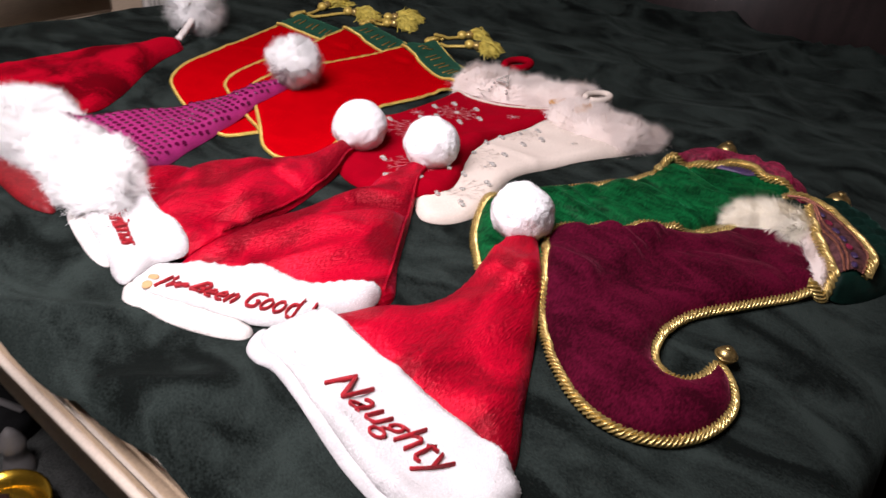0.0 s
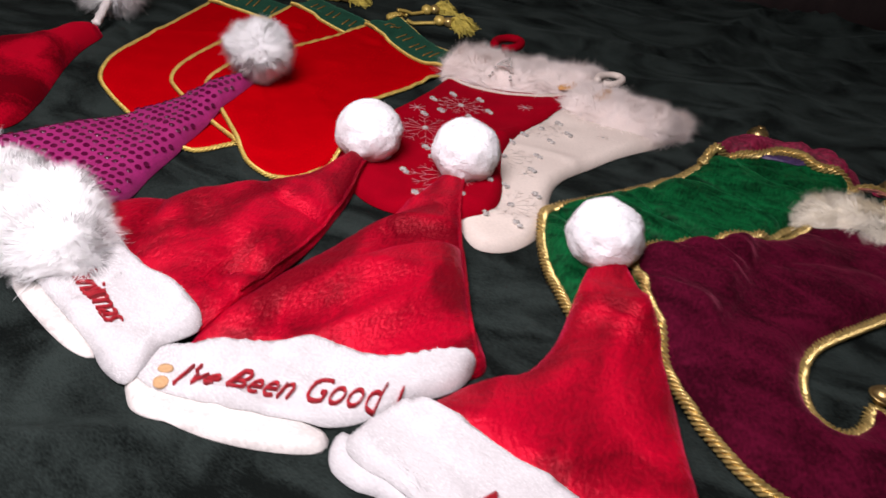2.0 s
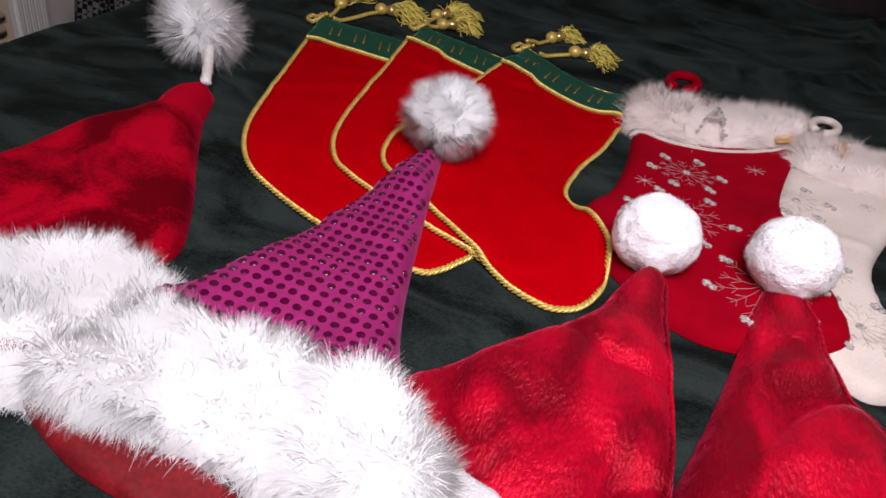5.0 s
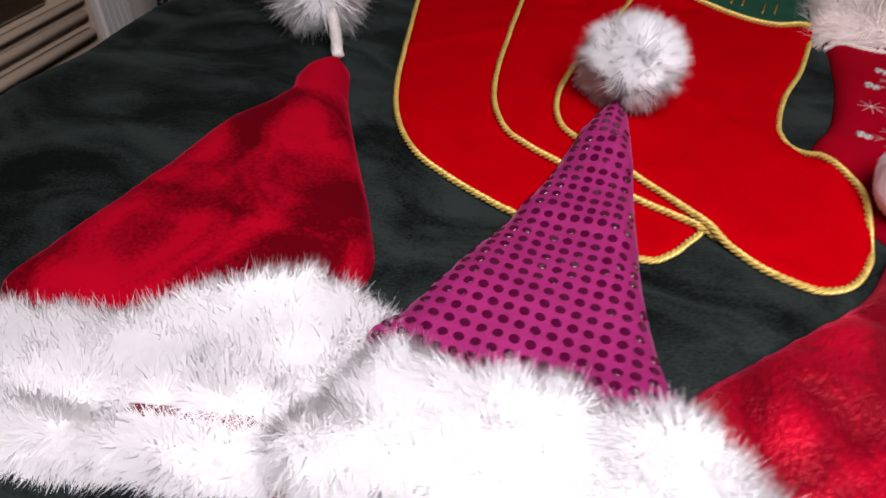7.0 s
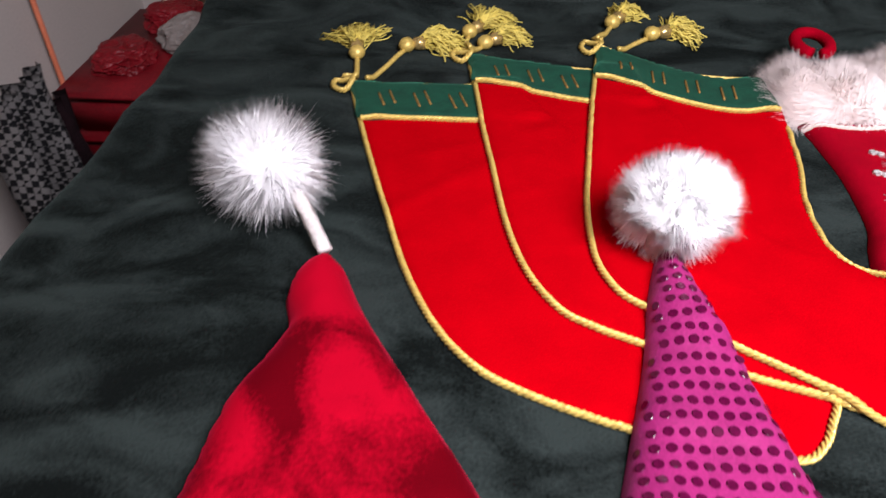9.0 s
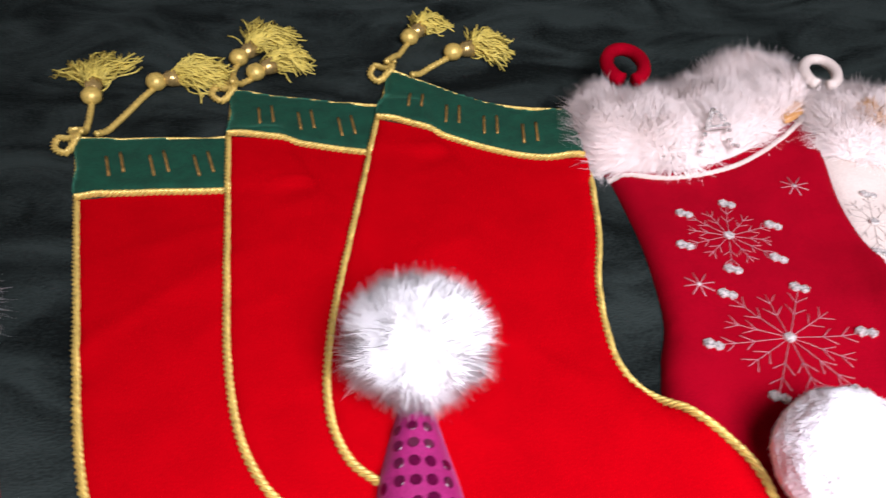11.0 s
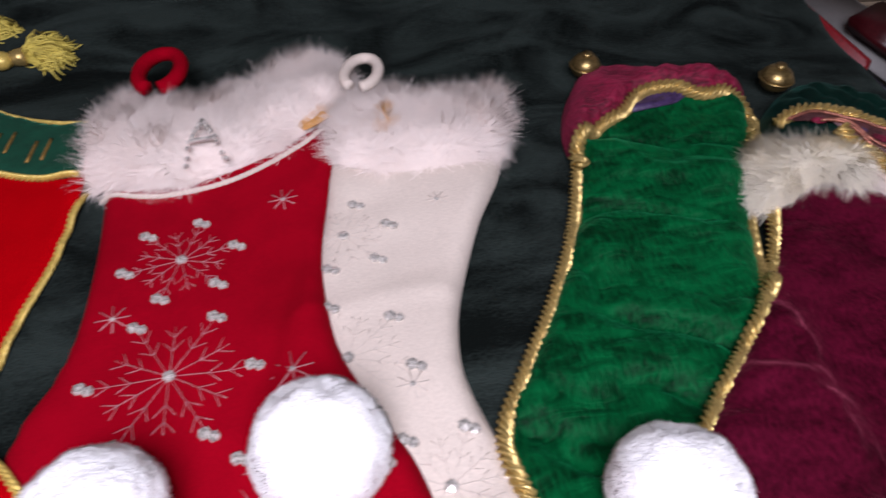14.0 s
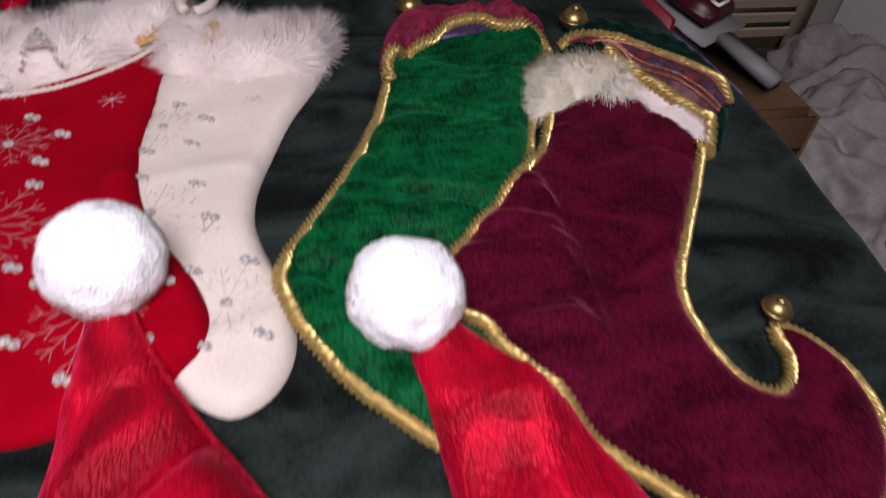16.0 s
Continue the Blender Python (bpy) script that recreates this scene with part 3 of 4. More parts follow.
white = thing("christmas_stocking", 0.19, 1.1, 0.0, "cream fleece stocking with fur cuff and silver snowflakes", "stocking", "snowflake stockings")
data, _ = cushion([(0.272, 1.25), (0.243, 1.19), (0.218, 1.12), (0.21, 1.075), (0.213, 1.045), (0.226, 1.0), (0.231, 0.965), (0.227, 0.939), (0.214, 0.918), (0.195, 0.908), (0.178, 0.914),
                   (0.15, 0.94), (0.11, 0.98), (0.09, 1.03), (0.1, 1.1), (0.125, 1.2), (0.14, 1.30), (0.2, 1.33), (0.28, 1.31)], 0.012, 0.016, folds=creases(0.003, 0.07, 2, 0.3, 1.5))
part("body", data, M_WHITE_FELT, white)
snowflake(0.143, 1.185, 0.034, 0.2, white, thread=M_SILVER_PALE)
snowflake(0.140, 1.075, 0.042, 0.75, white, thread=M_SILVER_PALE)
snowflake(0.19, 0.985, 0.036, 0.1, white, thread=M_SILVER_PALE)
small_star(0.215, 1.214, 0.008, white, M_SILVER_PALE)
small_star(0.177, 1.05, 0.010, white, M_SILVER_PALE)
fur_cuff("fur_cuff", [(0.15, 1.349), (0.2, 1.352), (0.242, 1.352), (0.275, 1.356), (0.296, 1.359), (0.291, 1.322), (0.275, 1.274), (0.248, 1.254), (0.195, 1.252), (0.15, 1.262), (0.14, 1.30)],
         0.014, 0.022, M_FUR_CREAM, white, 42000, 0.024, 0.0003, (0.12, 0.4, 0), "cream fur cuff")
loop(0.170, 1.364, 0.019, -0.3, M_WHITE_FELT, white, 0.034, 0.010)
fur_cuff("stain", [(0.176, 1.283), (0.188, 1.280), (0.194, 1.294), (0.190, 1.306), (0.180, 1.302)], 0.010, 0.006, M_FUR_STAIN, white, 900, 0.012, 0.0003, (0.3, 0.4, 0), "tan scorched fur")

redknit = thing("christmas_stocking", 0.05, 1.1, 0.0, "red felt stocking with fur cuff and silver snowflakes", "stocking", "snowflake stockings")
data, _ = cushion([(-0.048, 1.32), (-0.039, 1.26), (-0.033, 1.18), (-0.036, 1.11), (-0.048, 1.072), (-0.056, 1.036), (-0.05, 1.008), (-0.03, 0.982), (0.005, 0.948), (0.04, 0.92), (0.08, 0.91), (0.13, 0.922),
                   (0.168, 0.94), (0.18, 0.966), (0.173, 1.0), (0.15, 1.045), (0.133, 1.092), (0.127, 1.164), (0.134, 1.236), (0.145, 1.31), (0.14, 1.36), (0.05, 1.34)], 0.012, 0.016, folds=creases(0.002, 0.09, 5))
part("body", data, M_KNIT, redknit)
snowflake(0.030, 1.179, 0.038, 0.25, redknit)
snowflake(0.034, 1.077, 0.050, 0.02, redknit)
snowflake(0.112, 0.985, 0.045, 0.3, redknit)
small_star(0.100, 1.231, 0.011, redknit)
small_star(-0.008, 1.130, 0.011, redknit)
small_star(0.108, 1.064, 0.013, redknit)
red_fur = fur_cuff("fur_cuff", [(-0.056, 1.335), (-0.047, 1.367), (-0.025, 1.378), (0.014, 1.362), (0.048, 1.377), (0.083, 1.408), (0.122, 1.426), (0.146, 1.424), (0.156, 1.395), (0.152, 1.345), (0.146, 1.330),
                                (0.112, 1.302), (0.066, 1.274), (0.019, 1.263), (-0.037, 1.269), (-0.052, 1.29)], 0.020, 0.028, M_FUR_CREAM, redknit, 52000, 0.026, 0.0003, (0, 0.5, 0), "cream fur cuff")
part("piping", cord([(-0.042, 1.263), (-0.01, 1.254), (0.019, 1.252), (0.066, 1.263), (0.111, 1.291), (0.146, 1.320)], 0.0022, lift=0.4), M_WHITE_FELT, redknit, "cream satin piping")
fur_cuff("stain", [(0.118, 1.303), (0.132, 1.311), (0.145, 1.322), (0.147, 1.329), (0.134, 1.322), (0.120, 1.311)], 0.006, 0.006, M_FUR_STAIN, redknit, 700, 0.010, 0.0003, (0, 0.5, 0), "tan scorched fur")
loop(-0.004, 1.392, 0.023, -0.1, M_KNIT, redknit, 0.030, 0.013)
for p, q in (((0.029, 1.262), (0.043, 1.290)), ((0.043, 1.290), (0.060, 1.264)), ((0.035, 1.273), (0.053, 1.276))):
    n = 9
    for k in range(n):
        f = k / (n - 1)
        bm = bmesh.new()
        bmesh.ops.create_icosphere(bm, subdivisions=1, radius=0.0023)
        x, y = p[0] * (1 - f) + q[0] * f, p[1] * (1 - f) + q[1] * f
        bmesh.ops.translate(bm, verts=bm.verts, vec=(x, y, float(top(x, y)) + 0.018))
        part("rhinestone", bm, M_GEM, redknit, "", False)

# -- elf stockings --
BODY_G = [(0.345, 1.28), (0.337, 1.25), (0.313, 1.178), (0.28, 1.11), (0.246, 1.053), (0.227, 1.02), (0.224, 0.993), (0.236, 0.96), (0.257, 0.922), (0.283, 0.891), (0.31, 0.868),
          (0.36, 0.855), (0.41, 0.90), (0.425, 1.0), (0.43, 1.09), (0.449, 1.16), (0.479, 1.23), (0.507, 1.30), (0.48, 1.33), (0.41, 1.335)]
elf = thing("elf_stocking", 0.36, 1.1, 0.0, "crushed green velvet elf stocking edged with gold rope", "stocking", "elf stockings")
f1, f2 = pinches(0.015, 0.05, 11, -0.35, 3.0), both(pinches(0.009, 0.022, 17, -0.25, 3.0), creases(0.003, 0.06, 19))
data, _ = cushion(BODY_G, 0.020, 0.022, 0.0042, folds=lambda x, y: f1(x, y) + f2(x, y))
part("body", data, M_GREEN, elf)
part("rope_edge", cord(BODY_G[1:14], 0.0058, lift=0.5), M_GOLD, elf, "twisted gold rope edging")
part("rope_edge", cord([(0.42, 1.09), (0.437, 1.126), (0.449, 1.16), (0.479, 1.23), (0.495, 1.27)], 0.005, lift=0.4), M_GOLD, elf, "twisted gold rope edging")
data, _ = cushion([(0.395, 1.300), (0.412, 1.325), (0.440, 1.326), (0.452, 1.312), (0.430, 1.300)], 0.004, 0.006, 0.004)
part("lining", data, M_FLOWER, elf, "purple brocade lining")
f3 = both(creases(0.006, 0.03, 23, 1.2, 2.0), pinches(0.006, 0.014, 25, 0.1, 2.5))
data, _ = cushion([(0.332, 1.256), (0.338, 1.300), (0.355, 1.345), (0.378, 1.374), (0.415, 1.380), (0.46, 1.373), (0.500, 1.362), (0.520, 1.340), (0.516, 1.318), (0.499, 1.312), (0.465, 1.310), (0.433, 1.322), (0.405, 1.321), (0.386, 1.300), (0.362, 1.289), (0.346, 1.268)],
                  0.026, 0.022, 0.004, folds=f3)
part("cuff", data, M_ROSE, elf, "rose-red crinkled velvet cuff")
part("rope_edge", cord([(0.338, 1.238), (0.336, 1.252), (0.344, 1.269), (0.363, 1.285), (0.388, 1.297), (0.406, 1.315), (0.433, 1.318), (0.465, 1.306), (0.497, 1.308), (0.510, 1.294), (0.503, 1.272), (0.488, 1.250)], 0.0066, lift=0.5, pitch=0.0058), M_GOLD, elf, "thick gold rope")

BODY_M = [(0.478, 1.195), (0.452, 1.133), (0.427, 1.097), (0.394, 1.058), (0.358, 1.02), (0.332, 0.99), (0.327, 0.968), (0.338, 0.945), (0.356, 0.912), (0.372, 0.885), (0.398, 0.848), (0.43, 0.814), (0.468, 0.788),
          (0.503, 0.779), (0.536, 0.789), (0.562, 0.812), (0.578, 0.843), (0.582, 0.873), (0.575, 0.898), (0.560, 0.917), (0.549, 0.920), (0.546, 0.898), (0.535, 0.879), (0.518, 0.872), (0.502, 0.882), (0.494, 0.903), (0.492, 0.935),
          (0.501, 0.972), (0.530, 1.019), (0.567, 1.075), (0.598, 1.128), (0.584, 1.18), (0.53, 1.23)]
elf2 = thing("elf_stocking", 0.46, 1.0, 0.0, "maroon velvet elf stocking with curled toe and gold rope", "stocking", "elf stockings")
f4, f5 = both(pinches(0.006, 0.07, 31, -0.5, 3.0), creases(0.0015, 0.06, 33, 0.5, 1.5)), creases(0.0014, 0.012, 37, 0.1, 4.0)
data, _ = cushion(BODY_M, 0.022, 0.03, 0.0042, folds=lambda x, y: f4(x, y) * np.clip((y - 0.95) / 0.1, 0.3, 1) + f5(x, y))
part("body", data, M_MAROON, elf2)
part("rope_edge", cord(BODY_M[:31], 0.0058, lift=0.5), M_GOLD, elf2, "twisted gold rope edging")


def jingle_bell(x, y, z, r, parent):
    bm = ball(x, y, z, r, 0, 0, (1, 1, 0.85), 3)
    ob = part("bell", bm, M_BRASS, parent, "aged brass jingle bell")
    ring = curve([(x + 1.02 * r * math.cos(a), y + 1.02 * r * math.sin(a)) for a in np.linspace(0, 2 * math.pi, 8, endpoint=False)], True, 0.002)
    part("seam", sweep(np.column_stack([ring, np.full(len(ring), z)]), 0.0012, 6), M_BRASS, ob)
    part("cap", sweep(np.array([(x, y, z + 0.7 * r), (x, y, z + 0.95 * r)]), 0.35 * r, 10), M_BRASS, ob)


jingle_bell(0.553, 0.930, 0.011, 0.0098, elf2)
jingle_bell(0.553, 1.338, 0.018, 0.015, elf2)
jingle_bell(0.383, 1.385, 0.014, 0.014, elf)
fur_cuff("fur_lining", [(0.464, 1.180), (0.466, 1.212), (0.484, 1.234), (0.515, 1.238), (0.545, 1.224), (0.556, 1.196), (0.545, 1.184), (0.520, 1.190), (0.500, 1.186), (0.482, 1.174)],
         0.018, 0.018, M_FUR_YELLOW, elf2, 16000, 0.022, 0.00035, (-0.4, -0.4, 0), "ivory fur lining")
fur_cuff("fur_lining", [(0.552, 1.200), (0.567, 1.180), (0.588, 1.148), (0.600, 1.122), (0.592, 1.112), (0.578, 1.128), (0.562, 1.158), (0.545, 1.182)],
         0.010, 0.010, M_FUR_CREAM, elf2, 9000, 0.010, 0.0003, (-0.3, -0.4, 0), "grey-white fur lining")
f6 = lambda x, y: 0.006 * np.abs(np.sin(np.pi * (x + 0.8 * y) / 0.026) * np.sin(np.pi * (0.8 * x - y) / 0.026)) ** 0.6  # quilted diamonds
data, _ = cushion([(0.498, 1.236), (0.505, 1.268), (0.526, 1.300), (0.560, 1.318), (0.600, 1.310), (0.635, 1.278), (0.652, 1.238), (0.652, 1.19), (0.638, 1.15), (0.616, 1.118), (0.600, 1.112), (0.590, 1.14), (0.570, 1.175), (0.542, 1.212)],
                  0.034, 0.03, 0.005, folds=f6)
part("cuff", data, M_DARKGREEN, elf2, "quilted dark green velvet cuff")
UPPER = [(0.500, 1.246), (0.527, 1.252), (0.553, 1.242), (0.584, 1.219), (0.606, 1.194), (0.621, 1.168), (0.624, 1.142)]
LOWER = [(0.534, 1.220), (0.541, 1.212), (0.552, 1.195), (0.568, 1.168), (0.586, 1.141), (0.597, 1.120), (0.594, 1.106), (0.578, 1.103)]


def between(f):
    """A line from the lower rope (0) to the upper rope (1) of the cuff."""
    u, l = curve(UPPER, False, 0.001), curve(LOWER[:6], False, 0.001)
    k = np.linspace(0, 1, 90)
    pick = lambda c: np.stack([np.interp(k, np.linspace(0, 1, len(c)), c[:, i]) for i in (0, 1)], 1)
    return pick(u) * f + pick(l) * (1 - f)


band_top = lambda c: box_1d(top(c[:, 0], c[:, 1]), 7)
wide = between(0.50)
n_, rows_ = len(wide), 9
lv = np.vstack([np.column_stack([c, band_top(c) + 0.003]) for c in (between(f) for f in np.linspace(0.04, 0.93, rows_))])
lf = [(i + k * n_, i + 1 + k * n_, i + 1 + (k + 1) * n_, i + (k + 1) * n_) for k in range(rows_ - 1) for i in range(n_ - 1)]
part("ribbon", (lv, lf), M_BAND, elf2, "copper-brown tapestry ribbon")
for c in (between(0.24), between(0.33), between(0.86)):
    part("braid", sweep(np.column_stack([c, band_top(c) + 0.0040]), 0.0017, 8, 3, 0.003, 0.5), M_COPPER, elf2, "copper braid")
for k in range(9):
    i = int((k + 0.5) / 9 * n_)
    dx, dy = wide[min(i + 2, n_ - 1)] - wide[max(i - 2, 0)]
    bm = ball(0, 0, 0, 0.0052, 0.15, k, (1.25, 0.75, 0.3), 2)
    bm.transform(pose(wide[i, 0], wide[i, 1], float(band_top(wide)[i]) + 0.0035, 0, 0, math.degrees(math.atan2(dy, dx))))
    part("motif", bm, M_ROSE if k % 3 == 0 else M_FLOWER, elf2, "woven red flower" if k % 3 == 0 else "woven purple flower")
part("rope_edge", cord(UPPER, 0.0066, lift=0.5, pitch=0.0058), M_GOLD, elf2, "thick gold rope")
part("rope_edge", cord(LOWER, 0.0068, lift=0.5, pitch=0.0058), M_GOLD, elf2, "thick gold rope")

# -- red felt stockings with tassels --
HEEL = Vector((-0.248, 1.003))
FOOT = [(-0.228, 1.438), (-0.240, 1.347), (-0.249, 1.27), (-0.258, 1.185), (-0.265, 1.11), (-0.264, 1.05), (-0.252, 1.012), (-0.230, 0.991), (-0.177, 0.958), (-0.117, 0.917), (-0.083, 0.893), (-0.059, 0.884),
        (-0.042, 0.884), (-0.024, 0.897), (-0.014, 0.922), (-0.013, 0.951), (-0.022, 0.989), (-0.045, 1.022), (-0.070, 1.05), (-0.079, 1.08), (-0.076, 1.14), (-0.064, 1.2), (-0.057, 1.28), (-0.057, 1.36)]


def tassel(points, parent, seed):
    """A cord, a knotted head and a skirt of loose threads along the points."""
    p = np.array(points, float)
    z = np.maximum(top(p[:, 0], p[:, 1]), 0.002)
    line = curve(p[:3], False, 0.001)
    ob = part("tassel", sweep(np.column_stack([line, box_1d(top(line[:, 0], line[:, 1]), 6) + 0.005]), 0.0032, 14, 4, 0.005, 0.42), M_GOLD_YELLOW, parent, "yellow cord tassel")
    h, e = p[2], p[3]
    d = (e - h) / np.linalg.norm(e - h)
    zh = float(top(*h)) + 0.009
    part("knob", ball(h[0], h[1], zh, 0.0100, 0.05, seed, (1, 1, 0.9), 2), M_GOLD_YELLOW, ob)
    c = h + d * 0.013
    neck = np.array([(c[0] - d[0] * 0.006, c[1] - d[1] * 0.006, zh), (c[0], c[1], zh), (c[0] + d[0] * 0.008, c[1] + d[1] * 0.008, zh)])
    part("collar", sweep(neck, 0.0085, 12, 6, 0.03, 0.2, [0.7, 1.0, 1.15]), M_GOLD, ob)
    rng = np.random.default_rng(seed)
    ln = np.linalg.norm(e - c)
    v, f, n = [], [], 0
    for k in range(190):
        a = rng.normal() * 0.42
        dd = np.array([d[0] * math.cos(a) - d[1] * math.sin(a), d[0] * math.sin(a) + d[1] * math.cos(a)])
        t = np.linspace(0, 1, 7)
        l2 = ln * rng.uniform(0.6, 1.05)
        wig = 0.006 * np.sin(t * rng.uniform(3, 8) + rng.uniform(0, 6)) * t
        xy = c + d * 0.006 + rng.normal(size=2) * 0.002 + t[:, None] * dd * l2 + wig[:, None] * np.array([-dd[1], dd[0]])
        zz = zh + rng.uniform(-0.006, 0.006) + 0.012 * np.sin(np.pi * t) * rng.uniform(-0.2, 1) - t * 0.006 + 0.003 * np.sin(t * 9 + k)
        vv, ff = sweep(np.column_stack([xy, np.maximum(zz, top(xy[:, 0], xy[:, 1]) + 0.001)]), 0.0008, 4)
        v.append(vv)
        f += [[i + n for i in q] for q in ff]
        n += len(vv)
    tagged(part("fringe", (np.vstack(v), f), M_TASSEL, ob), kind="stuff")


def felt_stocking(heel, turn, letters, seed, tassels, label, sole=0.0):
    c, s = math.cos(radians(turn)), math.sin(radians(turn))

    def put(p):
        x, y = p[0] - HEEL.x, p[1] - HEEL.y
        return (heel[0] + c * x - s * y, heel[1] + s * x + c * y)
    ob = thing("christmas_stocking", *put((-0.16, 1.15)), 0.0, label, "stocking", "red felt stockings")
    sag = dict(zip(range(6, 13), (0.25, 0.5, 0.95, 1.0, 0.75, 0.35, 0.05)))
    back = dict(zip(range(9, 19), (0.15, 0.4, 0.7, 0.9, 1.0, 1.0, 1.0, 0.8, 0.5, 0.2)))
    foot_line = [(x - 0.6 * sole * back.get(i, 0), y - sole * sag.get(i, 0)) for i, (x, y) in enumerate(FOOT)]
    # sharp top corners
    tl, tr = FOOT[0], FOOT[-1]
    outline = [(tl[0], tl[1] - 0.004)] + foot_line[1:-1] + [(tr[0], tr[1] - 0.004), (tr[0] - 0.002, tr[1])]
    outline += [(tr[0] + (tl[0] - tr[0]) * f, tr[1] + (tl[1] - tr[1]) * f - 0.008 * math.sin(math.pi * f)) for f in (0.25, 0.5, 0.75)] + [(tl[0] + 0.002, tl[1])]
    data, _ = cushion([put(p) for p in outline], 0.004, 0.006, 0.006, settle=12)
    part("body", data, M_FELT, ob)
    part("cord_edge", cord([put(p) for p in foot_line[:23]], 0.0029, lift=0.55, pitch=0.0048), M_GOLD_YELLOW, ob, "twisted gold cord edging")
    trim = [(-0.2275, 1.436), (-0.2335, 1.395), (-0.2385, 1.352), (-0.19, 1.335), (-0.14, 1.312), (-0.095, 1.294), (-0.062, 1.286), (-0.0605, 1.32), (-0.0605, 1.357), (-0.1, 1.369), (-0.143, 1.391), (-0.187, 1.416)]
    data, _ = cushion([put(p) for p in trim], 0.004, 0.004, 0.005, settle=1)
    cuff = part("cuff", data, M_GREEN_TRIM, ob, "dark green velvet cuff")
    part("cord_edge", cord([put(p) for p in ((-0.239, 1.350), (-0.19, 1.333), (-0.14, 1.310), (-0.095, 1.292), (-0.060, 1.284))], 0.0032, lift=0.5, pitch=0.0048), M_GOLD_YELLOW, ob, "twisted gold cord edging")
    part("cord_edge", cord([put(p) for p in ((-0.228, 1.439), (-0.187, 1.419), (-0.143, 1.394), (-0.1, 1.372), (-0.058, 1.360))], 0.0026, lift=0.5, pitch=0.0048), M_GOLD_YELLOW, ob, "thin gold cord edging")
    for k in range(letters):
        x = -0.208 + 0.034 * k
        y = 1.376 - 0.017 * k
        for w in (-0.006, 0.006):
            part("name_bar", bar(put((x + w + 0.004, y - 0.013)), put((x + w + 0.006, y + 0.015)), 0.0013, 0.0006), M_GOLD_THREAD, cuff, "plain copper-gold embroidered bar")
    bow = [put(p) for p in ((-0.228, 1.435), (-0.243, 1.45), (-0.248, 1.435), (-0.238, 1.422), (-0.226, 1.434), (-0.232, 1.456), (-0.222, 1.452))]
    part("bow", cord(bow, 0.0034, lift=1.2, pitch=0.0048), M_GOLD_YELLOW, ob, "knotted gold cord")
    for k, t in enumerate(tassels):
        tassel(t, ob, seed * 10 + k)


felt_stocking((-0.350, 0.938), 24, 4, 51, [((-0.503, 1.345), (-0.507, 1.372), (-0.512, 1.405), (-0.524, 1.475)), ((-0.490, 1.343), (-0.472, 1.385), (-0.455, 1.425), (-0.395, 1.448))],
              "bright red felt stocking, undermost of three, green cuff and tassels", 0.032)
felt_stocking((-0.287, 0.989), 15, 3, 52, [((-0.380, 1.415), (-0.372, 1.43), (-0.362, 1.445), (-0.320, 1.480)), ((-0.376, 1.418), (-0.385, 1.445), (-0.382, 1.47), (-0.345, 1.530))],
              "bright red felt stocking in the middle of a pile, green cuff", 0.014)
felt_stocking((-0.247, 1.005), 0, 4, 53, [((-0.230, 1.438), (-0.217, 1.468), (-0.206, 1.497), (-0.178, 1.540)), ((-0.205, 1.428), (-0.185, 1.447), (-0.162, 1.464), (-0.108, 1.482))],
              "bright red felt stocking on top of a pile, green cuff")

# -- santa hats --
good = thing("santa_hat", 0.14, 0.76, 0.0, "red velvet santa hat with embroidered white plush band", "hat", "plush-band santa hats")
f7 = both(creases(0.011, 0.07, 61, 0.9, 3.2), pinches(0.013, 0.06, 64, 0.9, 4.0))
data, _ = cushion([(0.064, 0.667), (0.072, 0.761), (0.088, 0.84), (0.102, 0.92), (0.111, 0.975), (0.122, 0.992), (0.136, 0.982), (0.152, 0.945), (0.187, 0.89), (0.232, 0.82), (0.270, 0.76), (0.2, 0.715), (0.12, 0.68)], 0.018, 0.03, 0.006, folds=f7)
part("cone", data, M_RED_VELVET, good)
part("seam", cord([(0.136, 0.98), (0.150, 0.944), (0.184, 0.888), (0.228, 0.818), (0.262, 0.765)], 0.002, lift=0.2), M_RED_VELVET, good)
data, _ = cushion([(0.060, 0.618), (0.075, 0.596), (0.1, 0.590), (0.154, 0.603), (0.210, 0.630), (0.2, 0.65), (0.13, 0.64)], 0.005, 0.010, 0.006, folds=creases(0.004, 0.03, 62))
part("band_back", data, M_LINING, good, "satin-lined back of the band")
BAND = [(0.046, 0.645), (0.08, 0.670), (0.117, 0.688), (0.158, 0.713), (0.206, 0.729), (0.258, 0.763), (0.264, 0.738), (0.244, 0.708), (0.209, 0.656), (0.147, 0.628), (0.090, 0.613), (0.060, 0.617)]
data, surf = cushion(BAND, 0.010, 0.014, 0.006, folds=creases(0.005, 0.06, 63, 0.5, 2))
band = part("band", data, M_WHITE_PLUSH, good, "white plush band")
p, n = scatter(surf, 9000)
fast_part("nap", fur(p, n, 0.0015, 0.0003), M_NAP, band)
lettering("I've Been Good !", (0.096, 0.618), (0.243, 0.684), 0.034, band)
for x, y in ((0.078, 0.629), (0.086, 0.617)):
    data, _ = cushion([(x + 0.006 * math.cos(a), y + 0.005 * math.sin(a)) for a in np.linspace(0, 6.28, 8, endpoint=False)], 0.0004, 0.002, 0.002)
    part("stain", data, M_STAIN, band, "tan spot stain")
plush_pompom(0.124, 1.000, 0.048, 0.0365, good, 3)

